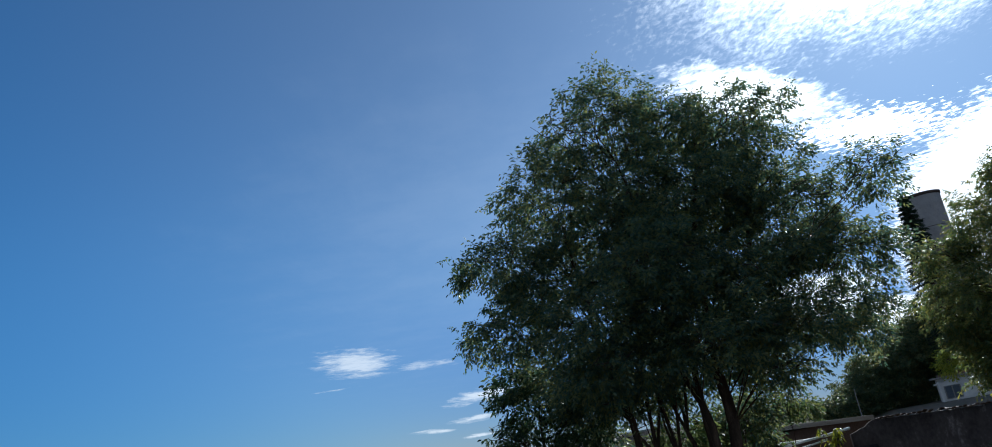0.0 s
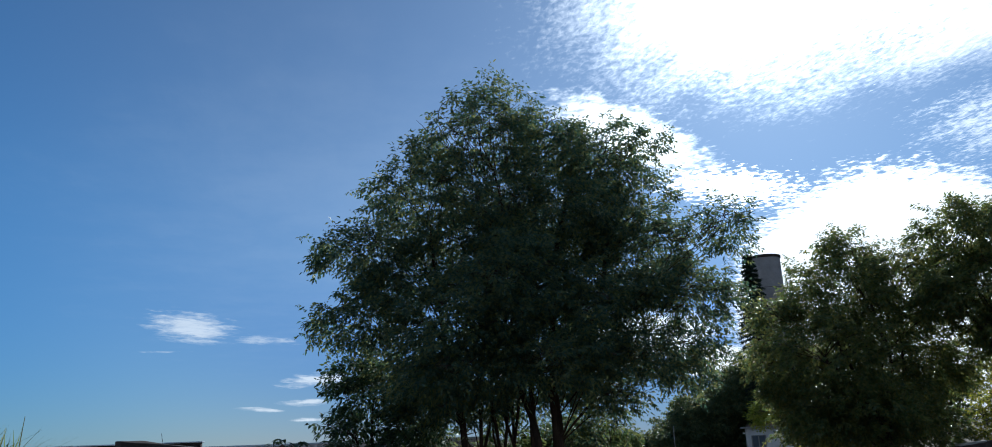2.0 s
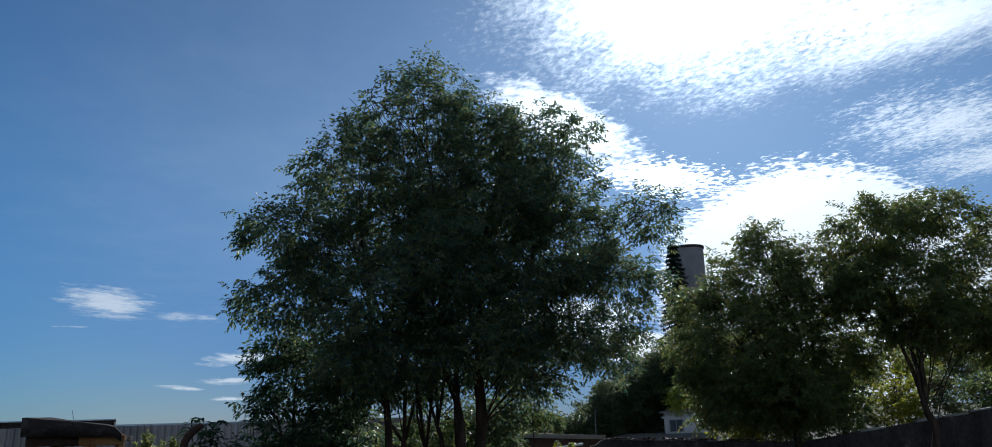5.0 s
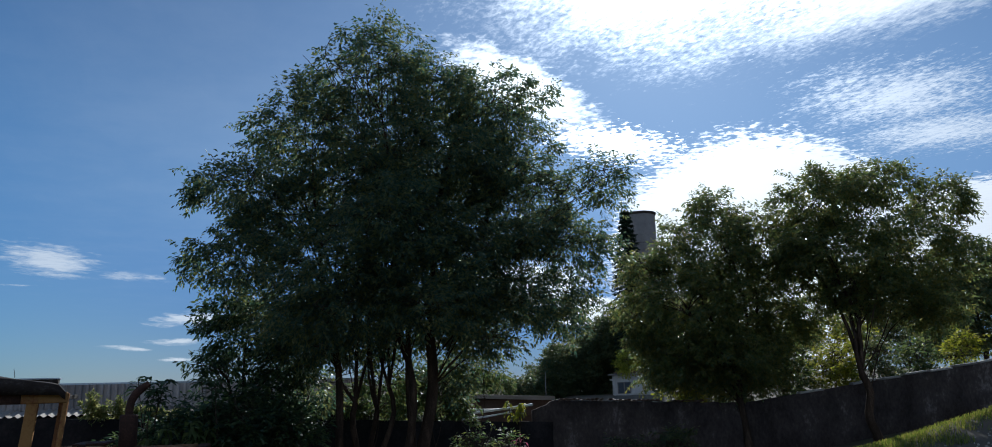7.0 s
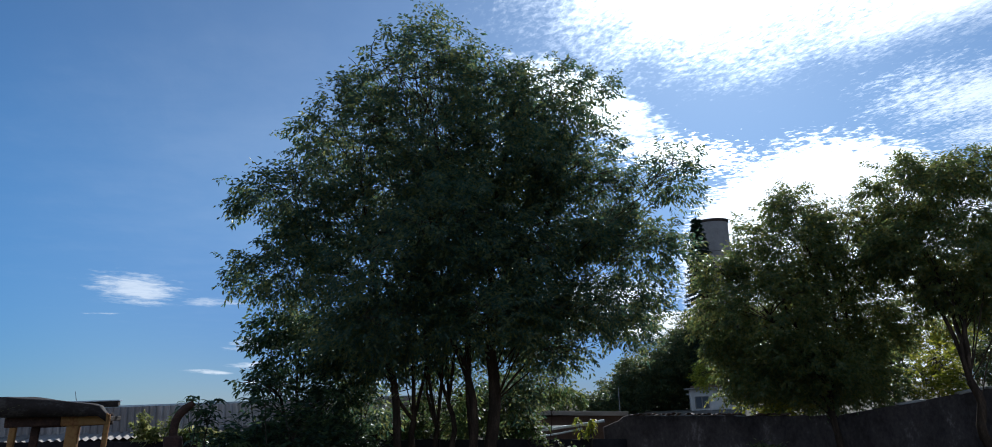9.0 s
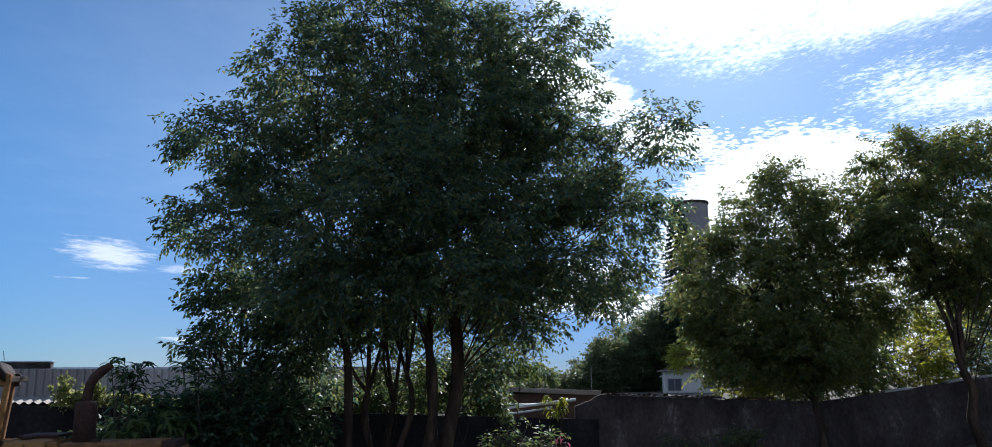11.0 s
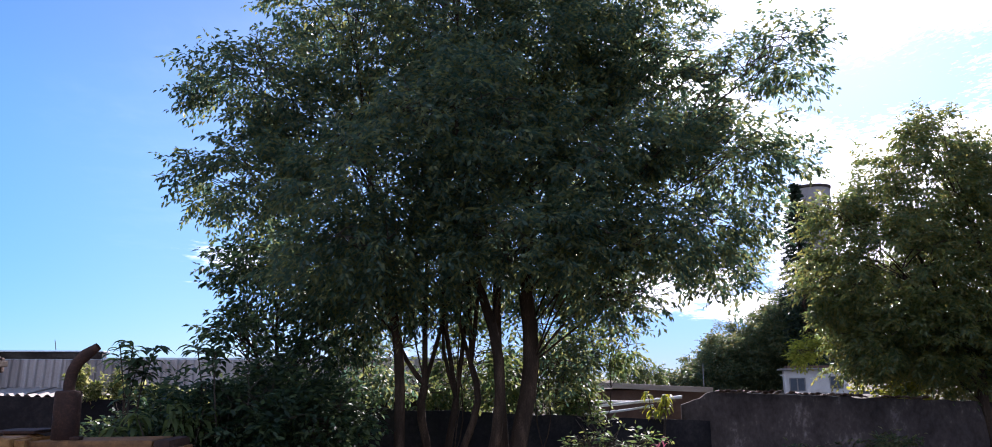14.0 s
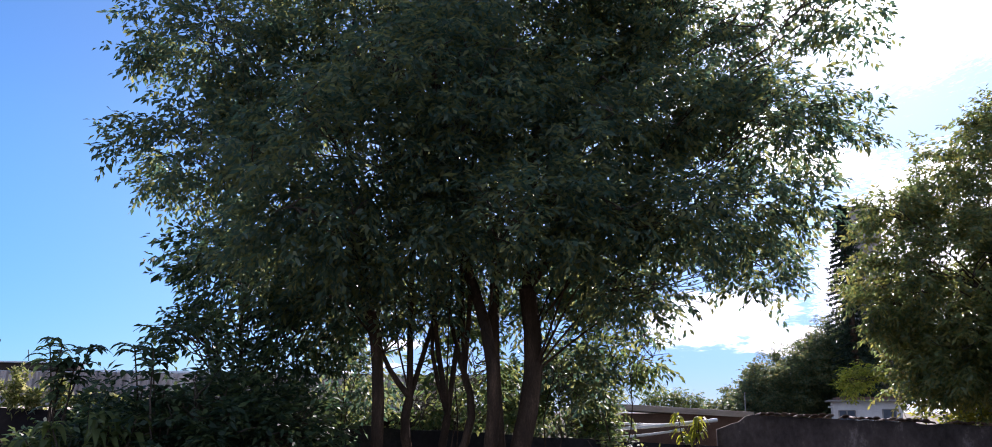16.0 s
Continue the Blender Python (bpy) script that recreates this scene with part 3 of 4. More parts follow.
def long_shed():
    x0, x1 = -24.0, 6.8
    root = thing("shed", (x0, 29.0, float(land(-8, 29.0))), "long industrial shed with ribbed grey cladding above a wavy lean-to roof", "building")
    gz = root.location.z
    rng = np.random.default_rng(9)

    def z_at(x):
        return 0.90 - 0.008 * (x + 6)
    lo = sheet_mesh("lean_to_sheet", *profile_sheet(1.18, 2.3, 0.236, 0.07, "wave", 8), FIBRE)
    me = sheet_mesh("cladding_sheet", *profile_sheet(1.12, 0.82, 0.224, 0.06, "rib", 12), SHEET)
    k = int((x1 - x0) / 1.18)
    for j in range(k):
        x = x0 + j * 1.18
        q = new("lean_to_sheet", lo)
        q.parent, q.location = root, (x - x0, 0, z_at(x) - gz - 0.06 + rng.normal(0, 0.006))
        q.rotation_euler = (radians(4.5), rng.normal(0.0, 0.004), 0)
    k = int((x1 - x0) / 1.12)
    for j in range(k):
        x = x0 + j * 1.12
        q = new("cladding_sheet", me)
        q.parent, q.location = root, (x - x0, 2.05, z_at(x) - gz + 0.12)
        q.rotation_euler = (radians(84), 0, rng.normal(0, 0.003))
    L = x1 - x0
    for nm, lo_, hi, mat in (("back_wall", (0, 5.2, 0), (L, 5.4, 2.9), BRICKISH), ("end_wall", (L - 0.2, 0.25, 0), (L - 0.002, 5.2, 2.9), BRICKISH),
                             ("end_wall", (0.002, 0.25, 0), (0.2, 5.2, 2.9), BRICKISH)):
        part(nm, boxed(lo_, hi), mat, root)
    top = z_at(-8) - gz
    # added panel: closes the open front and stands in for its dark shade
    part("front_wall", boxed((0.2, 0.7, 0), (L - 0.2, 0.85, top - 0.04)), ROOFING, root, "dark panel added for the shade under the lean-to")
    bm = boxed((-0.1, 2.18, top + 0.94), (L + 0.1, 2.36, top + 1.01), 0.01, Matrix.Rotation(0.008, 4, "Y"))
    part("ridge_flashing", bm, FLASHING, root, "pale metal flashing")
    bm = boxed((-0.1, 2.365, top + 0.66), (L + 0.1, 6.2, top + 0.72), 0.0, Matrix.Rotation(-0.12, 4, "X") @ Matrix.Rotation(0.008, 4, "Y"))
    part("main_roof", bm, FIBRE, root)
    bm = boxed((0, 2.1, top + 1.012), (20.0, 2.55, top + 1.20), 0.02, Matrix.Rotation(0.008, 4, "Y"))
    part("raised_ridge", bm, ROOFING, root, "dark boxed ridge")
    bm = boxed((-0.05, 2.04, top + 1.202), (20.05, 2.65, top + 1.245), 0.008, Matrix.Rotation(0.008, 4, "Y"))
    part("ridge_cap", bm, FLASHING, root, "pale metal cap")
    V, Fc = ring_tubes([(np.array([[18.65, 2.4, top + 1.2], [18.6, 2.4, top + 1.5]]), np.array([0.012, 0.008]))], 6)
    array_part("aerial", V, Fc, DARK_STEEL, root)
    for j in range(8):
        part("post", boxed((1.0 + j * 4.2, 0.5, -0.1), (1.16 + j * 4.2, 0.66, top - 0.05), 0.01), CONCRETE, root)
    part("eave_beam", boxed((0, 0.28, top - 0.24), (L, 0.4, top - 0.1), 0.008, Matrix.Rotation(0.008, 4, "Y")), DARK_STEEL, root)


long_shed()


# ---- small shed with a timber fascia, and pipes on the yard wall ----
def small_shed():
    gz = float(land(12, 31.5))
    root = thing("garden_shed", (10.1, 31.0, gz), "low brown shed with a flat roof and a pale timber fascia", "shed")
    tilt = Matrix.Rotation(0.055, 4, "Y")
    t = 0.92 - gz
    part("wall", boxed((0.25, 0.2, -0.1), (4.58, 4.0, t - 0.16)), BRICKISH, root)
    part("roof", boxed((0, 0.06, t - 0.12), (4.6, 4.3, t - 0.02), 0.01, tilt), FIBRE, root)
    part("fascia", boxed((-0.02, 0, t - 0.15), (4.62, 0.05, t + 0.02), 0.008, tilt), WOOD, root, "weathered pale timber fascia")


small_shed()


def pipe(a, b, r, label):
    rng = np.random.default_rng(int(abs(a[0]) * 100))
    root = thing("pipe", a, label, "pipe", "pipes on the wall")
    q = np.array(b) - np.array(a)
    V, Fc = ring_tubes([(bend((0, 0, 0), q, rng, -0.01, 0.004, 6), np.full(6, r)), (bend((0, 0, 0), q, rng, -0.01, 0.004, 6), np.full(6, r * 0.85))], 10)
    array_part("tube", V, Fc, PLASTIC, root, smooth=True)
    e = q / np.linalg.norm(q)
    V, Fc = ring_tubes([(np.array([q - e * 0.16, q + e * 0.01]), np.array([r * 1.22, r * 1.22]))], 10)
    array_part("socket", V, Fc, PLASTIC, root, smooth=True)


pipe((9.0, 27.15, 0.40), (12.05, 27.35, 0.62), 0.04, "pale plastic pipe resting on the yard wall")
pipe((9.2, 27.05, 0.22), (11.2, 27.3, 0.40), 0.03, "thin pale plastic pipe resting on the yard wall")
pipe((9.6, 27.3, 0.55), (11.6, 27.45, 0.52), 0.032, "grey-white pipe laid along the yard wall")


def block(at, size, turn, label):
    root = thing("concrete_block", (at[0], at[1], float(land(*at))), label, "concrete block", turn=turn)
    bm = boxed((-size[0] / 2, -size[1] / 2, -0.1), (size[0] / 2, size[1] / 2, size[2]), 0.03)
    part("body", bm, CONCRETE, root)


block((17.5, 22.2), (1.7, 0.5, 0.45), -8, "pale concrete block lying in the grass by the wall")


def litter():
    """Stones, clods and dry litter strewn over the bare earth below the grass."""
    rng = np.random.default_rng(19)
    V, Fc = [], []
    hexa = np.array([(math.cos(a), math.sin(a)) for a in np.linspace(0, 2 * math.pi, 6, endpoint=False)])
    for k in range(420):
        x = rng.uniform(15, 30)
        y = 18.3 - abs(rng.normal(0.2, 1.6))
        r, h = rng.uniform(0.015, 0.06) * (2.6 if k % 29 == 0 else 1), rng.uniform(0.01, 0.04)
        z = float(land(x, y)) - 0.02
        ring = hexa * (r * rng.uniform(0.6, 1.2, (6, 1)))
        n = len(V) * 13
        V.append(np.concatenate([np.column_stack([x + ring[:, 0], y + ring[:, 1], np.full(6, z - 0.03)]), np.column_stack([x + ring[:, 0] * 0.75, y + ring[:, 1] * 0.75, z + h * rng.uniform(0.7, 1.1, 6)]), [[x, y, z + h * 1.2]]]))
        Fc += [(n + i, n + (i + 1) % 6, n + 6 + (i + 1) % 6) for i in range(6)] + [(n + i, n + 6 + (i + 1) % 6, n + 6 + i) for i in range(6)] + [(n + 6 + i, n + 6 + (i + 1) % 6, n + 12) for i in range(6)]
    ob = array_part("gravel", np.concatenate(V), np.array(Fc), LITTER, None)
    tagged(ob, "pale stones and dry litter strewn on the bare earth", "gravel", kind="stuff")


litter()


# ---- far buildings ----
def water_tower():
    gz = float(land(51, 82))
    root = thing("water_tower", (51.1, 81.8, gz), "tall grey concrete water tower with a dark rim", "water tower")
    h = 20.95 - gz
    ang = np.linspace(0, 2 * np.pi, 40, endpoint=False)

    def lathe(prof):
        V = np.concatenate([np.column_stack([np.cos(ang) * r, np.sin(ang) * r, np.full(40, z)]) for r, z in prof])
        Fc = []
        for i in range(len(prof) - 1):
            j = np.arange(40)
            Fc.append(np.stack([i * 40 + j, i * 40 + (j + 1) % 40, (i + 1) * 40 + (j + 1) % 40, (i + 1) * 40 + j], -1))
        return V, np.concatenate(Fc)
    array_part("shaft", *lathe([(1.86, -0.3), (1.86, h - 0.3)]), TOWERING, root, smooth=True)
    array_part("rim", *lathe([(1.86, h - 0.32), (1.96, h - 0.3), (1.98, h - 0.02), (1.92, h), (0.01, h + 0.12)]), RENDERED, root, "darker concrete rim")
    for k in range(7):
        z = 2.5 * (k + 1)
        array_part("casting_joint", *lathe([(1.875, z), (1.875, z + 0.05)]), RENDERED, root)


water_tower()


def window_into(root, x0, x1, z0, z1, y, panes):
    w = part("window", boxed((x0, y, z0), (x1, y + 0.03, z1)), GLASS, root, "dark sash window")
    for u in np.linspace(x0, x1, panes + 1):
        part("sash_bar", boxed((u - 0.05, y - 0.03, z0), (u + 0.05, y - 0.002, z1), 0.005), CONCRETE, w)
    for z in (z0, z1):
        part("sash_rail", boxed((x0, y - 0.034, z - 0.035), (x1, y - 0.031, z + 0.035)), CONCRETE, w)
    return w


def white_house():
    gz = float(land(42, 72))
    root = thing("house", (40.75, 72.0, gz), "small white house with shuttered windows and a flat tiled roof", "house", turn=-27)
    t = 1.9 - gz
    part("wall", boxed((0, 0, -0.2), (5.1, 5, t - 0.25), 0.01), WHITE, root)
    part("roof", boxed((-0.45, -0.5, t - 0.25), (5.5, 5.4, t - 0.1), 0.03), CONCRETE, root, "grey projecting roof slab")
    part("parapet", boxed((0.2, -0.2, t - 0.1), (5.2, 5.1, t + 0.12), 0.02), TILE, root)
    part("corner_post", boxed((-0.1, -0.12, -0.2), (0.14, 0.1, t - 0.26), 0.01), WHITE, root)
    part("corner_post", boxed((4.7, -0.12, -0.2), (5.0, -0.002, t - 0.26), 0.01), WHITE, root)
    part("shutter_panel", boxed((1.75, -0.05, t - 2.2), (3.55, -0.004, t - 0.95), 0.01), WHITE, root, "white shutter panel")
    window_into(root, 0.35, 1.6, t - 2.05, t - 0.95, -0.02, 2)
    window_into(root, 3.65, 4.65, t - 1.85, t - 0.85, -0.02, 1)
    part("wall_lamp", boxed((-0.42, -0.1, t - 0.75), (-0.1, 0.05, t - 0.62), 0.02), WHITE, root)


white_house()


def thin_pole():
    gz = float(land(27, 60))
    root = thing("pole", (27.6, 60.0, gz), "thin grey service pole behind the sheds", "pole")
    V, Fc = ring_tubes([(np.array([[0, 0, -0.2], [0, 0, 1.3 - gz], [0.02, 0, 2.1 - gz]]), np.array([0.035, 0.03, 0.02]))], 8)
    array_part("shaft", V, Fc, TOWERING, root, smooth=True)


thin_pole()


# ---- old loader in the yard ----
def loader():
    gz = float(land(-1, 19.5))
    root = thing("loader", (-1.0, 19.5, gz), "derelict yellow wheel loader with rusted paint and an open cab", "construction vehicle", turn=-8)
    t = -gz - 0.08                # heights below are world heights plus t

    def H(z):
        return z + t
    hood = part("hood", boxed((-0.42, -0.44, H(0.12)), (1.36, 0.44, H(0.42)), 0.05), FADED, root, "long brown-yellow hood with rust-eaten edges")
    part("hood_seam", boxed((-0.40, -0.452, H(0.22)), (1.34, -0.438, H(0.235))), RUST, hood)
    part("filler_cap", boxed((0.10, -0.32, H(0.418)), (0.26, -0.18, H(0.47)), 0.02), RUST, hood)
    part("engine_block", boxed((-0.4, -0.36, H(-0.75)), (1.3, 0.36, H(0.117)), 0.03), RUST, root)
    for x in (0.1, 0.55, 0.95):
        part("side_post", boxed((x, -0.425, H(-0.75)), (x + 0.05, -0.365, H(0.117)), 0.008), RUST, root)
    part("radiator", boxed((1.365, -0.47, H(-0.7)), (1.62, 0.47, H(0.42)), 0.07), RUST, root, "rusted dark radiator housing")
    part("nose_guard", boxed((1.625, -0.36, H(-0.6)), (1.69, 0.36, H(0.30)), 0.025), FADED, root)
    tank = part("fuel_tank", boxed((-1.17, -0.82, H(-0.7)), (-0.46, 0.2, H(0.50)), 0.10), YELLOW, root, "rounded yellow side tank")
    part("tank_cap", boxed((-0.98, -0.5, H(0.502)), (-0.82, -0.34, H(0.56)), 0.025), RUST, tank)
    part("tank_seam", boxed((-0.80, -0.828, H(-0.7)), (-0.785, -0.816, H(0.44))), RUST, tank)
    part("bulkhead", boxed((-0.455, -0.6, H(-0.7)), (-0.425, 0.6, H(0.46)), 0.01), YELLOW, root)
    part("side_bracket", boxed((-0.455, -0.74, H(-0.7)), (-0.30, -0.60, H(0.46)), 0.015), YELLOW, root)
    part("cowl", boxed((-1.15, -0.2, H(0.51)), (-0.46, 0.62, H(0.56)), 0.02), RUST, root)
    # exhaust with its thick silencer and a cut, swept-back tip
    arc = [(0, 0, 1.08), (0.0, 0, 1.25), (0.03, 0, 1.42), (0.10, 0, 1.56), (0.21, 0, 1.67), (0.38, 0, 1.79)]
    pts = np.array([(x - 0.06, y - 0.1, H(z)) for x, y, z in arc])
    V, Fc = ring_tubes([(pts, np.array([0.085, 0.085, 0.085, 0.088, 0.09, 0.06])), (pts, np.array([0.078, 0.078, 0.078, 0.08, 0.082, 0.053]))], 12)
    stack = array_part("exhaust_pipe", V, Fc, RUST, root, "rusted exhaust pipe with a swept-back tip", True)
    sil = np.array([[-0.06, -0.1, H(z)] for z in (0.30, 0.32, 1.10, 1.13, 1.14)])
    V, Fc = ring_tubes([(sil, np.array([0.15, 0.19, 0.19, 0.17, 0.07]))], 14)
    array_part("silencer", V, Fc, RUST, stack, smooth=True)
    # cab: leaning side frames, sill, headers and a heavy roof with drooping edges
    lean = Matrix.Rotation(0.10, 4, "Y")
    side = part("cab_panel", boxed((-3.05, -0.80, H(-0.9)), (-1.20, -0.72, H(0.46)), 0.02), YELLOW, root, "flaking yellow side panel with rust patches")
    rng = np.random.default_rng(77)
    for cx, cz, r in ((-1.75, 0.14, 0.13), (-1.62, 0.20, 0.09), (-1.36, 0.22, 0.08), (-1.86, 0.34, 0.05), (-1.50, 0.38, 0.03), (-2.2, 0.1, 0.1)):
        bm = bmesh.new()
        ring = [bm.verts.new((cx + math.cos(a) * r * q, -0.803, H(cz) + math.sin(a) * r * q * 0.8)) for a, q in zip(np.linspace(0, 2 * math.pi, 14, endpoint=False), rng.uniform(0.6, 1.25, 14))]
        bm.faces.new(ring)
        bmesh.ops.solidify(bm, geom=bm.faces[:], thickness=0.004)
        part("rust_patch", bm, RUST, side)
    part("cab_floor", boxed((-3.05, -0.715, H(-0.9)), (-1.21, 0.72, H(-0.3)), 0.02), RUST, root)
    part("far_panel", boxed((-3.05, 0.64, H(-0.295)), (-1.20, 0.72, H(0.46)), 0.02), YELLOW, root)
    part("dash", boxed((-1.32, -0.71, H(-0.295)), (-1.2, 0.63, H(0.5)), 0.02), YELLOW, root)
    part("cab_sill", boxed((-3.05, -0.83, H(0.462)), (-1.16, -0.69, H(0.52)), 0.02), RUST, root)
    for x, y, w, mat in ((-1.84, -0.75, 0.23, YELLOW), (-1.21, -0.75, 0.09, YELLOW), (-2.94, -0.75, 0.12, YELLOW), (-2.58, -0.62, 0.15, RUST), (-2.26, 0.66, 0.14, FADED), (-1.67, 0.66, 0.09, FADED)):
        part("cab_pillar", boxed((x - w / 2, y - 0.05, H(0.44)), (x + w / 2, y + 0.05, H(1.64)), 0.025, lean), mat, root)
    part("cab_header", boxed((-3.05, -0.83, H(1.46)), (-2.024, -0.71, H(1.66)), 0.03), RUST, root, "rusted cab header")
    part("corner_gusset", boxed((-2.02, -0.83, H(1.44)), (-1.14, -0.71, H(1.66)), 0.03), YELLOW, root)
    part("cab_header", boxed((-3.05, 0.62, H(1.42)), (-1.5, 0.72, H(1.66)), 0.03), RUST, root)
    part("front_header", boxed((-1.30, -0.70, H(1.50)), (-1.22, 0.30, H(1.60)), 0.02), ROOFING, root)
    n, m = 14, 8
    V = []
    for k in (0, 1):
        for i in range(n + 1):
            for j in range(m + 1):
                u, v = i / n, j / m
                x, y = -3.08 + (1.96 - 0.56 * v) * u, -1.02 + 1.95 * v
                drop = 0.16 * max(0.0, 2 * u - 1) ** 12 + 0.02 * abs(2 * v - 1) ** 6 + 0.008 * math.sin(9 * u + 5 * v)
                z = 2.07 - drop - 0.24 * u
                if k:
                    z = (1.74 - 0.06 * u if 0 < i < n and 0 < j < m else 1.66 - 0.06 * u) - (0.10 if i == n else 0.0)
                V.append((x, y, H(z)))
    V = np.array(V)
    w = m + 1
    i = (np.arange(n)[:, None] * w + np.arange(m)[None]).ravel()
    top = np.stack([i, i + w, i + w + 1, i + 1], -1)
    N = (n + 1) * w
    loop = [j for j in range(w)] + [k * w + m for k in range(1, n + 1)] + [n * w + j for j in range(m - 1, -1, -1)] + [k * w for k in range(n - 1, 0, -1)]
    rim = [(a, b, b + N, a + N) for a, b in zip(loop, loop[1:] + loop[:1])]
    array_part("cab_roof", V, np.concatenate([top, top[:, ::-1] + N, np.array(rim)]), ROOFING, root, "dark weathered cab roof with drooping edges")
    part("seat", boxed((-2.9, -0.3, H(-0.29)), (-2.4, 0.3, H(-0.1)), 0.04), RUBBER, root)
    part("seat_back", boxed((-3.0, -0.3, H(-0.1)), (-2.88, 0.3, H(0.5)), 0.04), RUBBER, root)
    for x in (-2.6, 0.7):
        for y in (-1.0, 1.0):
            ang = np.linspace(0, 2 * np.pi, 28, endpoint=False)
            prof = [(0.36, -0.2), (0.58, -0.22), (0.67, -0.16), (0.69, 0.0), (0.67, 0.16), (0.58, 0.22), (0.36, 0.2)]
            V = np.concatenate([np.column_stack([x + np.cos(ang) * r, np.full(28, y + d), 0.67 + np.sin(ang) * r]) for r, d in prof])
            j = np.arange(28)
            Fc = np.concatenate([np.stack([q * 28 + j, q * 28 + (j + 1) % 28, (q + 1) * 28 + (j + 1) % 28, (q + 1) * 28 + j], -1) for q in range(len(prof) - 1)])
            wh = array_part("wheel", V, Fc, RUBBER, root, "worn black tyre", True)
            V, Fc = ring_tubes([(np.array([[x, y - 0.16, 0.67], [x, y - 0.1, 0.67], [x, y + 0.16, 0.67]]), np.array([0.05, 0.37, 0.37]))], 20)
            array_part("rim", V, Fc, YELLOW, wh)
    part("axle", boxed((-2.7, -0.9, 0.57), (-2.5, 0.9, 0.77), 0.03), RUST, root)
    part("axle", boxed((0.6, -0.9, 0.57), (0.8, 0.9, 0.77), 0.03), RUST, root)
    part("chassis", boxed((-3.4, -0.4, 0.7), (1.5, 0.4, 0.98), 0.03), RUST, root)


loader()


# ---- the clump of tall trees ----
TALL = "tall fine-leaved trees of the clump"
tree("tall fine-leaved tree with a slim leaning trunk, leafy down its side", (4.2, 22.0), [((0, 0), (-0.3, 0.0, 4.6), 0.125, (0, 1, 2, 3, 4, 5, 6))],
     [(2.85, 21.5, 8.49, 1.92, 2.4, 1.65), (1.15, 21.2, 6.75, 1.75, 2.0, 1.15), (1.12, 21.5, 4.97, 1.75, 2.0, 1.32), (2.3, 21.9, 6.3, 1.8, 2.0, 1.6),
      (3.4, 20.3, 4.6, 2.2, 2.6, 1.7), (2.9, 22.2, 3.4, 2.2, 2.0, 1.2), (3.6, 19.9, 3.3, 2.3, 1.9, 1.1)], 11, group=TALL, low=0.15)
tree("tall tree with several thin stems rising from one root", (4.85, 23.0), [((-0.12, 0), (-0.25, -0.2, 3.3), 0.11, (0, 1, 3, 2)), ((0.3, 0.05), (0.4, 0.1, 3.0), 0.10, (2, 4, 0, 3)), ((0.4, -0.1), (0.7, -0.3, 3.7), 0.09, (3, 0, 2))],
     [(4.57, 21.2, 10.16, 2.16, 2.4, 1.78), (3.78, 22.5, 2.57, 2.4, 2.0, 0.8), (5.0, 22.0, 7.6, 2.8, 3.2, 1.9), (4.9, 20.2, 5.6, 2.3, 2.7, 1.7), (4.9, 22.8, 3.5, 2.2, 2.2, 1.2)], 12, group=TALL, low=0.3)
tree("tall dark-stemmed tree in the middle of the clump", (5.30, 22.2), [((0, 0), (0.12, -0.1, 5.6), 0.12, (0, 1, 2, 3, 4))],
     [(6.90, 22.0, 10.21, 1.78, 2.2, 1.48), (6.6, 21.8, 7.9, 2.6, 3.2, 2.0), (6.5, 21.3, 5.0, 2.6, 3.2, 1.7), (6.6, 22.9, 3.5, 2.0, 2.2, 1.2), (6.0, 19.6, 3.5, 2.1, 1.9, 1.2)], 13, group=TALL, low=0.3)
tree("tall tree with a thick twin trunk and a drooping side bough", (6.13, 22.0), [((0.0, 0), (0.42, -0.1, 5.0), 0.20, (0, 1, 2, 3, 4, 5, 7, 8, 9, 10)), ((-0.24, 0.25), (-0.1, 0.3, 5.2), 0.12, (6,))],
     [(8.39, 21.3, 9.71, 2.05, 2.4, 1.66), (9.39, 21.2, 6.97, 1.72, 2.6, 2.20), (10.9, 18.8, 6.95, 1.02, 1.2, 1.22), (10.2, 20.0, 5.24, 1.6, 2.0, 1.3),
      (9.27, 20.3, 3.81, 1.98, 2.3, 1.08), (7.96, 21.0, 2.62, 1.45, 1.8, 0.63), (7.9, 21.5, 5.6, 2.2, 3.0, 1.7), (8.5, 21.7, 7.8, 1.8, 2.0, 1.7), (10.5, 21.5, 3.3, 1.3, 1.4, 0.9), (8.0, 21.8, 3.6, 1.9, 2.2, 1.1), (8.0, 19.7, 3.5, 1.8, 1.8, 1.1)], 14, group=TALL, low=0.2, bendy=0.018)

tree("broad-leaved tree, leafy to the ground, beside the clump", (1.5, 23.5), [((0, 0), (0.1, 0, 2.4), 0.11, (0, 1, 2, 3))],
     [(1.70, 23.2, 3.34, 1.95, 1.9, 1.35), (0.85, 23.2, 2.13, 1.15, 1.4, 0.75), (1.6, 23.3, 1.2, 1.5, 1.2, 0.9), (2.6, 23.2, 2.2, 1.2, 1.3, 1.2)], 15, 70, 0.17, LEAF_BROAD, count=13, twig=0.45)
UNDER = "young trees under the clump"
for k, (bx, bz, r) in enumerate(((3.1, 1.7, 0.95), (5.3, 1.8, 0.9), (7.3, 1.7, 0.95), (8.6, 2.3, 0.9))):
    tree("slender young tree in the shade of the clump", (bx, 24.3), [((0, 0), (0.1, 0, 1.9), 0.035, (0, 1))],
         [(bx, 24.2, bz + 0.9, r * 1.2, 0.9, 0.9), (bx + 0.5, 24.4, bz - 0.2, r, 0.8, 0.75)], 120 + k, 60, 0.16, (LEAF, LEAF_LIGHT)[k % 2], UNDER, count=12, twig=0.45, shrink=0.15)

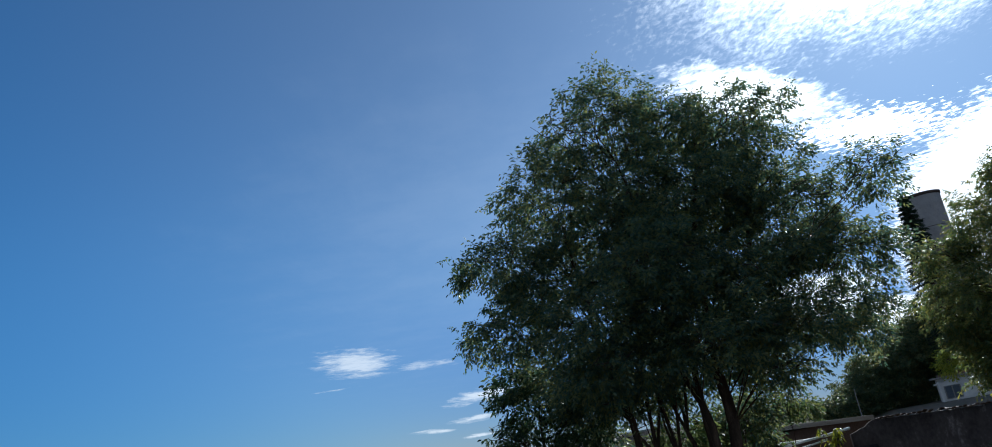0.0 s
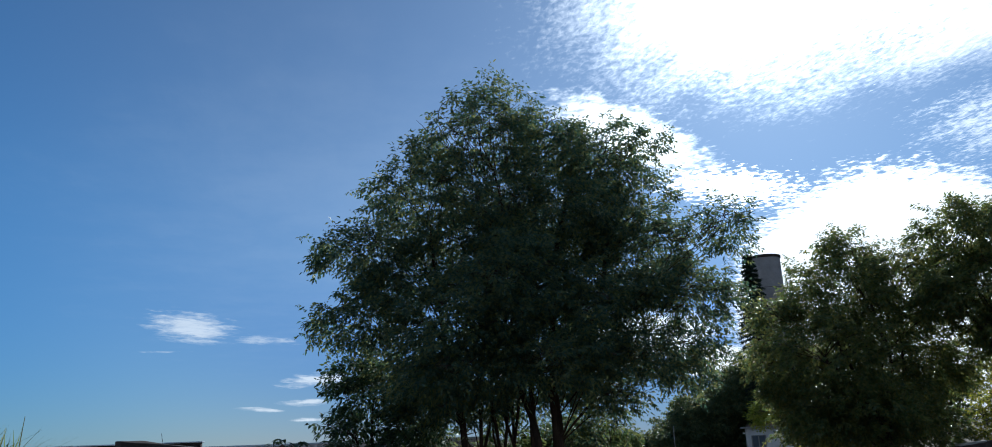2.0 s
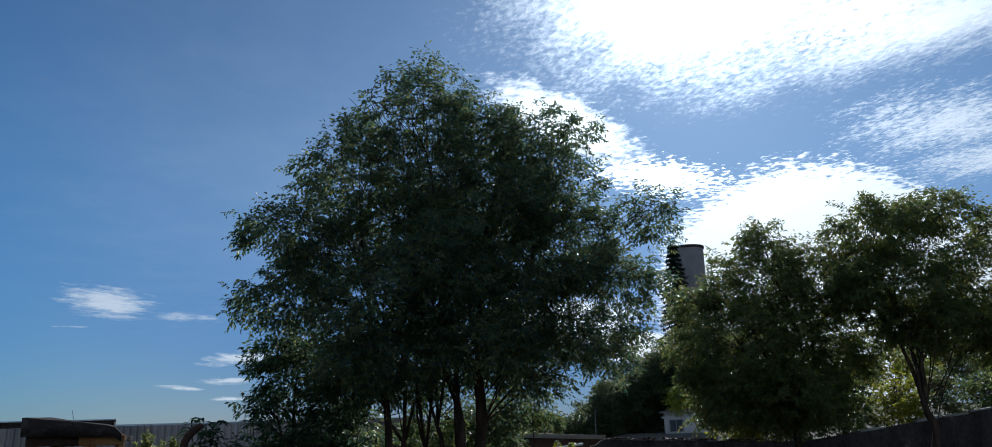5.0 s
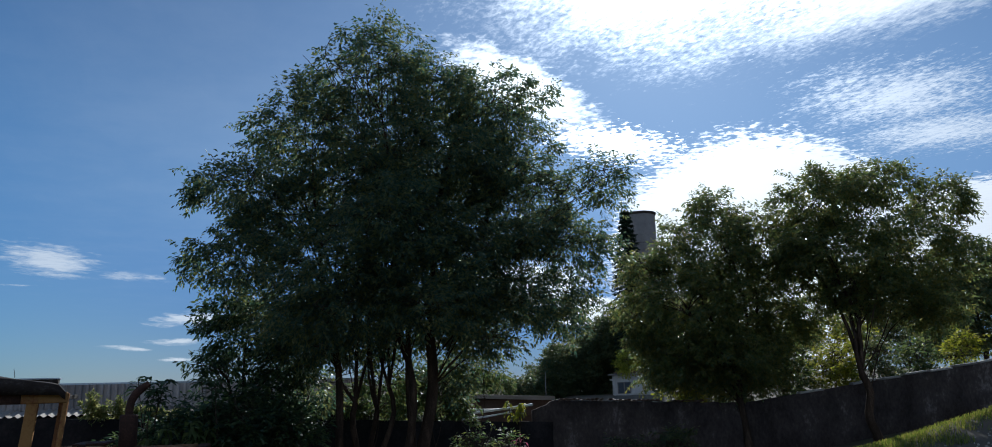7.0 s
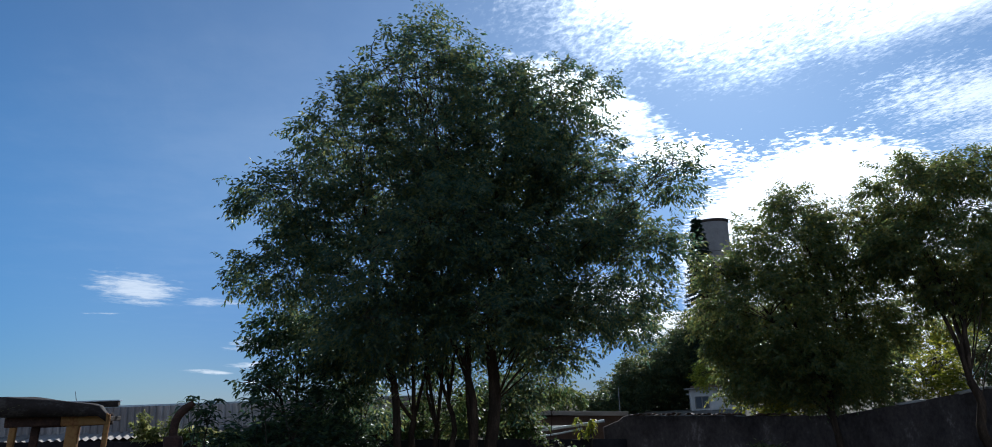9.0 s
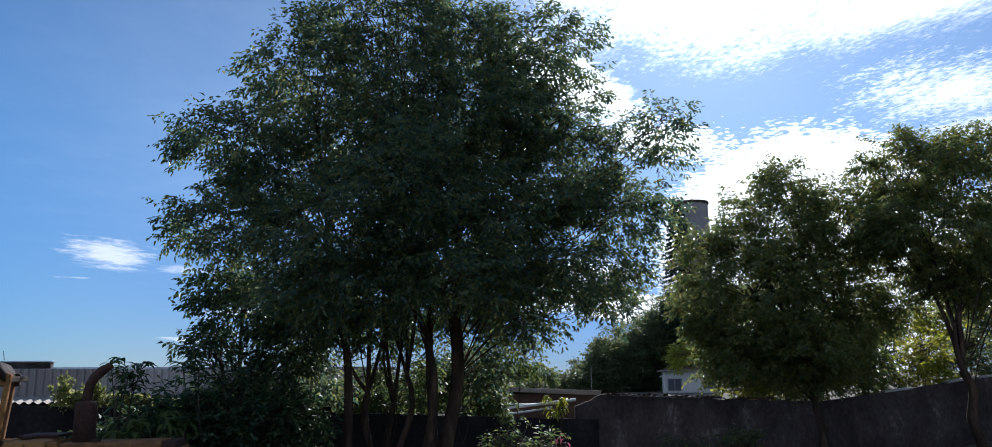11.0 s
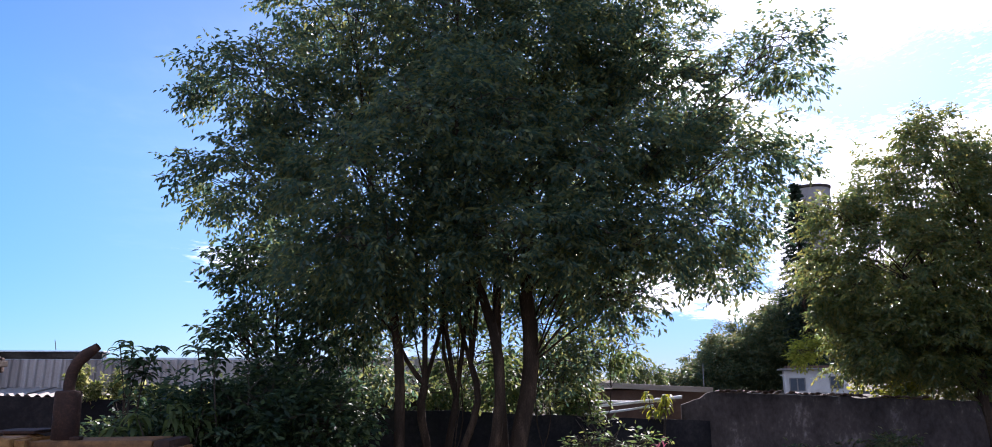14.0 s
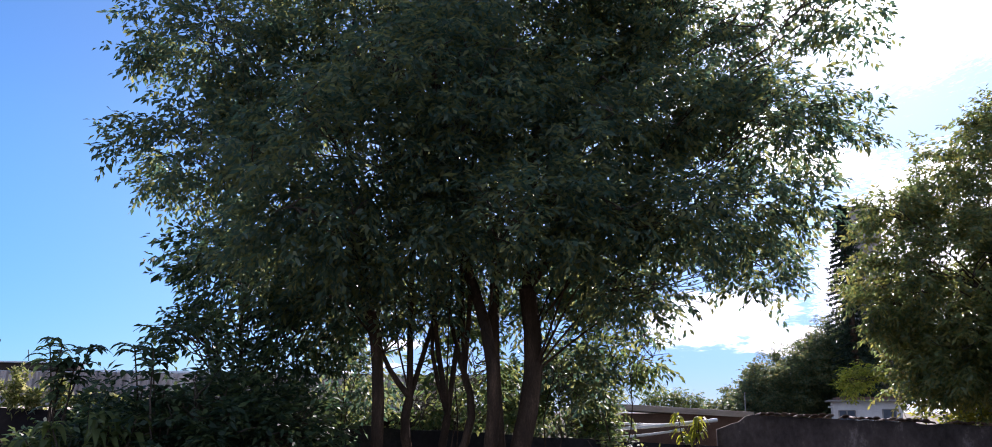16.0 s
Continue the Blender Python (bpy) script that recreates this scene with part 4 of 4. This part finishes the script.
# ---- trees along the boundary wall ----
ROW = "trees in front of the boundary wall"
tree("dense round-headed tree with bronze young leaves", (20.2, 25.4), [((0, 0), (0.1, 0.4, 3.0), 0.17, (0, 1, 2, 3, 4, 5, 6, 7, 8, 9, 10))],
     [(20.51, 27.0, 8.37, 1.25, 1.5, 1.25), (19.85, 27.0, 6.45, 2.71, 2.6, 2.17), (18.39, 26.5, 4.30, 2.98, 3.0, 2.08), (21.67, 27.0, 4.10, 3.06, 3.2, 2.78),
      (19.10, 26.5, 2.30, 3.14, 3.0, 1.57), (16.78, 27.0, 5.85, 1.29, 1.3, 0.77), (16.85, 27.0, 3.59, 1.01, 1.5, 1.52), (20.6, 27.0, 1.5, 3.3, 2.4, 1.2), (18.4, 27.2, 1.9, 1.5, 1.5, 1.1), (22.7, 26.5, 7.4, 1.5, 1.6, 1.7), (23.2, 26.6, 3.6, 1.9, 1.6, 1.6)], 21, 66, 0.155, LEAF_BROWN, ROW, shrink=0.35)
tree("open tree forking low into rising limbs, in front of the wall", (23.0, 22.0), [((0, 0), (-0.12, 0.2, 2.5), 0.17, (0, 1, 2, 3, 4, 5, 6, 7, 8))],
     [(23.18, 23.5, 8.26, 2.29, 2.5, 1.48), (25.36, 23.0, 8.79, 1.96, 2.2, 1.26), (28.07, 22.5, 8.05, 1.75, 1.8, 1.46), (23.34, 23.0, 6.16, 2.91, 3.0, 1.85),
      (26.66, 22.5, 5.94, 2.45, 2.5, 2.1), (25.27, 23.0, 4.24, 3.02, 2.6, 1.23), (27.26, 22.5, 3.71, 1.70, 2.0, 1.13), (22.08, 24.0, 6.04, 1.58, 2.0, 1.58), (23.7, 22.8, 4.7, 2.3, 2.2, 1.1)], 22, 74, 0.155, LEAF_BROWN, ROW, bendy=0.015)
tree("leafy tree beyond the upper end of the wall", (47, 36), [((0, 0), (0, 0, 3.4), 0.2, (0, 1, 2))],
     [(46.5, 35.5, 5.8, 3.0, 3.2, 2.8), (49.8, 37, 7.2, 3.3, 3.2, 3.0), (45.4, 36.5, 3.4, 2.8, 2.5, 1.6)], 23, 40, 0.26, LEAF_DARK)

# ---- far trees ----
tree("huge dark rounded tree behind the white house", (49, 85), [((0, 0), (0, 0, 4), 0.5, (0, 1, 2, 3, 4))],
     [(50.6, 84, 5.0, 5.6, 6, 5.0), (44.9, 84, 3.2, 4.9, 5.5, 4.3), (40.2, 83, 2.3, 3.4, 4, 3.4), (55.0, 86, 8.0, 4.9, 6, 4.0), (37.4, 82, 0.8, 2.2, 3, 2.1), (47.6, 83, 6.9, 2.7, 4, 2.2)], 31, 52, 0.30, LEAF_DARK, count=16, twig=0.8, shrink=0.5, lump=0.26, shell=0.3)
tree("small dark tree beyond the sheds", (36, 80), [((0, 0), (0, 0, 2.5), 0.2, (0,))], [(34.6, 80, 0.5, 2.1, 2.5, 1.8)], 32, 40, 0.4, LEAF_DARK, count=12, twig=0.9)
tree("small sunlit tree with yellowing leaves beyond the sheds", (22.9, 60), [((0, 0), (0, 0, 2.5), 0.15, (0, 1))], [(21.9, 60, 1.35, 1.5, 1.6, 1.4), (23.7, 60.3, 1.4, 1.2, 1.4, 1.35)], 33, 60, 0.22, LEAF_LIGHT, count=14, twig=0.7)
tree("yellow-green tree overhanging the white house", (41.5, 58), [((0, 0), (0, 0, 3.6), 0.16, (0, 1))], [(33.55, 57.2, 2.55, 0.85, 1.1, 1.15), (35.0, 58, 3.3, 1.3, 1.6, 1.0)], 34, 60, 0.26, LEAF_YELLOW, count=14, twig=0.7)


def conifer():
    rng = np.random.default_rng(41)
    gz = float(land(47, 78))
    root = thing("conifer", (46.8, 78.0, gz), "dark narrow conifer with tiers of drooping boughs beside the tower", "tree")
    top = 20.45 - gz
    V, Fc = ring_tubes([(np.array([[0, 0, -0.2], [0.05, 0, top * 0.5], [0, 0, top]]), np.array([0.4, 0.28, 0.04]))], 10)
    array_part("trunk", V, Fc, BARK, root, smooth=True)
    lines, P, D = [], [], []
    z = 3.0
    while z < top - 0.1:
        reach = 0.35 + 1.9 * min(1.0, (top - z) / 9.0)
        for k in range(8):
            a = k * math.pi / 4 + rng.uniform(-0.3, 0.3)
            ln = reach * rng.uniform(0.8, 1.1)
            d = np.array([math.cos(a), math.sin(a), 0])
            t = np.linspace(0, 1, 5)[:, None]
            p = np.array([0, 0, z]) + d * ln * t + np.array([0, 0, 1]) * (-0.45 * ln * t ** 2 + 0.2 * ln * t ** 4)
            lines.append((p, np.linspace(0.025, 0.008, 5)))
            n = 90
            s = rng.uniform(0.12, 1, n)
            q = np.array([0, 0, z]) + d * (ln * s)[:, None] + np.array([0, 0, 1]) * (-0.45 * ln * s ** 2 + 0.2 * ln * s ** 4)[:, None]
            dd = d + rng.normal(0, 0.6, (n, 3)) + [0, 0, -0.15]
            P.append(q)
            D.append(dd / np.linalg.norm(dd, axis=1)[:, None])
        z += 0.5
    V, Fc = ring_tubes(lines, 5)
    array_part("boughs", V, Fc, TWIG, root, kind="stuff")
    P, D = np.concatenate(P), np.concatenate(D)
    n = len(P)
    V, Fc = leaflets(P, D, rng.uniform(0.24, 0.44, n), rng.uniform(0.07, 0.11, n), rng)
    array_part("needles", V, Fc, NEEDLE, root, kind="stuff")


conifer()


# ---- shrubs and undergrowth ----
def shrub(label, base, blobs, seed, density, leaf, mat, group="", count=12, twig=0.4, name="shrub", droop=0.3):
    gz = float(land(*base))
    hi = max(b[2] for b in blobs) - gz
    stems = [((dx, dy), (dx * 2.2, dy * 2.2, hi * 0.5), 0.03, tuple(range(len(blobs)))) for dx, dy in ((0.08, 0.02), (-0.1, 0.05))]
    return tree(label, base, stems, blobs, seed, density, leaf, mat, group, count, twig, droop, TWIG, name, "shrub", 0.5, 0.25, 0.1)


shrub("dense dark shrub at the foot of the tall trees", (1.6, 21.6), [(0.3, 21.6, 0.2, 1.1, 1.0, 0.9), (1.6, 21.8, 0.5, 1.2, 1.1, 1.1), (2.6, 22.0, 0.3, 1.0, 1.0, 0.9), (0.9, 21.2, -0.7, 1.3, 0.9, 0.8)], 51, 130, 0.16, LEAF_BROAD)
shrub("dense dark shrub against the yard wall", (-0.9, 22.4), [(-1.2, 22.5, -0.1, 0.9, 0.8, 0.7), (-0.2, 22.4, 0.3, 0.9, 0.8, 0.7), (-0.7, 22.0, -0.9, 1.2, 0.8, 0.6)], 52, 130, 0.17, LEAF_BROAD)
shrub("sparse shrub with pale leaves beside the thick trunk", (8.3, 22.8), [(8.2, 22.8, -0.3, 0.8, 0.8, 0.7), (9.1, 23.1, -0.5, 0.7, 0.8, 0.6), (7.6, 22.6, -1.1, 0.9, 0.8, 0.6), (9.3, 22.8, -1.2, 1.0, 0.8, 0.5)], 53, 34, 0.15, LEAF_LIGHT)
shrub("light green young tree behind the yard wall", (8.7, 27.2), [(8.6, 27.0, 1.5, 1.2, 1.0, 1.0), (9.0, 27.0, 0.4, 0.6, 0.6, 0.7), (7.4, 27.2, 1.3, 1.0, 1.0, 0.8)], 54, 75, 0.17, LEAF_LIGHT)
shrub("sunlit bushes behind the yard wall", (4.5, 27.5), [(3.0, 27.5, 0.9, 1.4, 1.0, 0.7), (5.2, 27.8, 1.1, 1.3, 1.0, 0.8), (6.6, 27.6, 0.9, 1.0, 0.9, 0.7)], 55, 60, 0.17, LEAF_LIGHT)
for k, (bx, by, bz, r) in enumerate(((20.0, 28.9, 0.8, 1.4), (21.6, 28.2, 1.0, 1.5), (23.6, 27.0, 1.2, 1.3), (25.6, 26.6, 1.4, 1.3), (27.6, 26.4, 1.5, 1.2), (29.8, 25.9, 1.6, 1.2), (32.2, 25.6, 1.9, 1.1), (25.0, 31.5, 2.2, 1.7), (28.0, 31.5, 2.6, 1.7), (31.0, 31.5, 3.0, 1.8), (34.5, 32.0, 3.2, 1.8), (38.5, 33.0, 3.4, 1.9))):
    shrub("sunlit yellow-green bush behind the boundary wall", (bx, by), [(bx, by, bz, r, r * 0.9, r * 0.8), (bx + 0.5, by + 0.2, bz + 0.7, r * 0.6, r * 0.6, r * 0.6)], 60 + k, 45, 0.18, (LEAF_YELLOW, LEAF_DARK, LEAF_LIGHT)[k % 3], "bushes behind the boundary wall")
shrub("dark hedge between the two sheds", (8.4, 33.5), [(7.8, 33.4, 0.2, 1.5, 1.0, 1.2), (9.3, 33.6, 0.0, 1.4, 1.0, 1.1), (8.4, 33.2, -1.4, 2.0, 1.0, 1.2)], 72, 60, 0.2, LEAF_DARK)
shrub("dark shrub in the shade before the wall", (15.6, 25.8), [(15.2, 25.7, -1.2, 1.2, 0.8, 0.7), (17.0, 25.4, -1.1, 1.2, 0.8, 0.8)], 71, 50, 0.15, LEAF_DARK)


def broad_plant(label, base, top, seed, leaves, leaf, mat, spread=0.7, name="sapling", hang=0.8):
    """A young plant: a few stems that end in whorls of long arching leaves."""
    rng = np.random.default_rng(seed)
    gz = float(land(base[0], base[1])) if len(base) == 2 else base[2]
    root = thing(name, (base[0], base[1], gz), label, "plant")
    h = top - gz
    lines, heads = [], []
    for k in range(6):
        end = np.array([rng.normal(0, spread * 0.6), rng.normal(0, spread * 0.4), h - rng.uniform(0, 0.9) ** 2])
        lines.append((bend((rng.normal(0, 0.04), rng.normal(0, 0.04), -0.1), end, rng, 0, 0.03, 6), np.linspace(0.028, 0.01, 6)))
        heads.append(end)
    for one in lines:
        array_part("stem", *ring_tubes([one], 6), TWIG, root, smooth=True)
    for k in range(leaves):
        c = heads[k % 6] + np.array([0, 0, -rng.uniform(0, 1) ** 2 * 0.45])
        a = rng.uniform(0, 6.28)
        d = np.array([math.cos(a), math.sin(a), 0])
        s = np.array([-d[1], d[0], 0])
        ln = leaf * rng.uniform(0.75, 1.2)
        w = ln * rng.uniform(0.13, 0.18)
        rise = rng.uniform(0.1, 1.0)
        V = []
        for u, ww in ((0, 0.15), (0.2, 0.75), (0.45, 1.0), (0.75, 0.7), (1.0, 0.05)):
            p = c + d * ln * (u - 0.15 * u * u) + np.array([0, 0, ln * (rise * u - (hang + rise * 0.6) * u * u)])
            V += [p - s * w * ww + [0, 0, w * 0.3 * ww], p, p + s * w * ww + [0, 0, w * 0.3 * ww]]
        Fc = [(3 * i + j, 3 * i + j + 1, 3 * i + j + 4, 3 * i + j + 3) for i in range(4) for j in range(2)]
        array_part("leaf", np.array(V), np.array(Fc), mat, root, smooth=True)
    return root


broad_plant("young tree with long drooping dark leaves by the loader", (0.72, 21.2), 1.80, 81, 96, 0.40, LEAF_BROAD, 0.42, hang=0.35)
broad_plant("sapling with long arching leaves before the shed", (-0.75, 21.6), 1.82, 82, 110, 0.38, LEAF_BROAD, 0.32, hang=0.35)
broad_plant("broad-leaved plant growing beside the loader", (0.1, 20.7), 0.75, 83, 96, 0.34, LEAF_LIGHT, 0.9)
broad_plant("sunlit broad-leaved plant on the yard wall", (11.45, 27.1), 0.74, 84, 80, 0.27, LEAF_YELLOW, 0.35)
broad_plant("weed with reddish leaves before the yard wall", (10.7, 25.2), -0.15, 86, 30, 0.2, LEAF_RED, 0.3)
broad_plant("broad-leaved weed by the loader", (-0.2, 20.35), 0.35, 85, 70, 0.30, LEAF_LIGHT, 0.7)


def seed_weed(at, tall, seed, n=520):
    rng = np.random.default_rng(seed)
    root = thing("weed", at, "sunlit yellow-green weed in seed rooted on the yard wall", "plant", "weeds on the yard wall")
    lines, P, D = [], [], []
    for k in range(7):
        end = np.array([rng.normal(0, 0.12), rng.normal(0, 0.06), tall * rng.uniform(0.6, 1.0)])
        line = bend((rng.normal(0, 0.05), 0, 0), end, rng, 0, 0.03, 5)
        lines.append((line, np.linspace(0.01, 0.004, 5)))
        s = rng.uniform(0.1, 1, n // 7)
        q = line[0] + (end - line[0]) * s[:, None] + rng.normal(0, 0.085, (n // 7, 3)) * (1.15 - s)[:, None]
        dd = rng.normal(0, 0.6, (n // 7, 3)) + [0, 0, 0.4]
        P.append(q)
        D.append(dd / np.linalg.norm(dd, axis=1)[:, None])
    V, Fc = ring_tubes(lines, 5)
    array_part("stem", V, Fc, WEED, root)
    P, D = np.concatenate(P), np.concatenate(D)
    m = len(P)
    V, Fc = leaflets(P, D, rng.uniform(0.06, 0.16, m), rng.uniform(0.03, 0.06, m), rng)
    array_part("leaves", V, Fc, WEED, root, kind="stuff")


for k, (x, h) in enumerate(((-2.25, 0.78), (-1.95, 0.35), (-1.55, 0.70), (-1.2, 0.36), (-0.85, 0.34), (-0.5, 0.3), (-0.1, 0.26), (2.4, 0.35))):
    yard = (x + 12) / 24.96
    seed_weed((x, 21.1 + 6.46 * yard, 1.45 - 1.49 * yard - 0.03), h, 90 + k)


def tall_grass():
    """A stand of tall cane grass with seed stalks."""
    rng = np.random.default_rng(97)
    gz = float(land(-5.8, 15))
    root = thing("cane_grass", (-5.9, 15.0, gz), "stand of tall green cane grass with seed stalks", "grass")
    n = 1300
    base = np.stack([rng.uniform(-2.2, 0.9, n), rng.normal(0, 0.5, n), np.full(n, -0.1)], -1)
    h = (2.55 - gz - 0.3 * np.abs(base[:, 0] + 0.4)) * rng.uniform(0.88, 1.06, n)
    a = rng.uniform(0, 6.28, n)
    d = np.stack([np.cos(a), np.sin(a), np.zeros(n)], -1)
    s = np.stack([-np.sin(a), np.cos(a), np.zeros(n)], -1) * 0.014
    le = rng.uniform(0.05, 0.75, n)[:, None] ** 1.3
    V = []
    for u, w in ((0, 1), (0.4, 1), (0.7, 0.9), (0.9, 0.6), (1.0, 0.1)):
        p = base + d * le * (u ** 3) * h[:, None] + np.array([0, 0, 1]) * (h * (u - 0.22 * le[:, 0] * u ** 4))[:, None]
        V += [p - s * w, p + s * w]
    V = np.stack(V, 1).reshape(-1, 3)
    k = np.arange(n)[:, None] * 10
    Fc = np.concatenate([k + [[2 * i, 2 * i + 1, 2 * i + 3, 2 * i + 2]] for i in range(4)])
    array_part("blades", V, Fc, GRASS, root, kind="stuff")
    lines = []
    for k in range(9):
        x = rng.uniform(-1.9, 0.8)
        lines.append((bend((x, 0, 0), (x + rng.normal(0, 0.15), 0, 2.72 - gz - 0.3 * abs(x + 0.4)), rng, 0, 0.01, 5), np.array([0.012, 0.011, 0.01, 0.012, 0.005])))
    V, Fc = ring_tubes(lines, 5)
    array_part("stalks", V, Fc, WEED, root)


tall_grass()
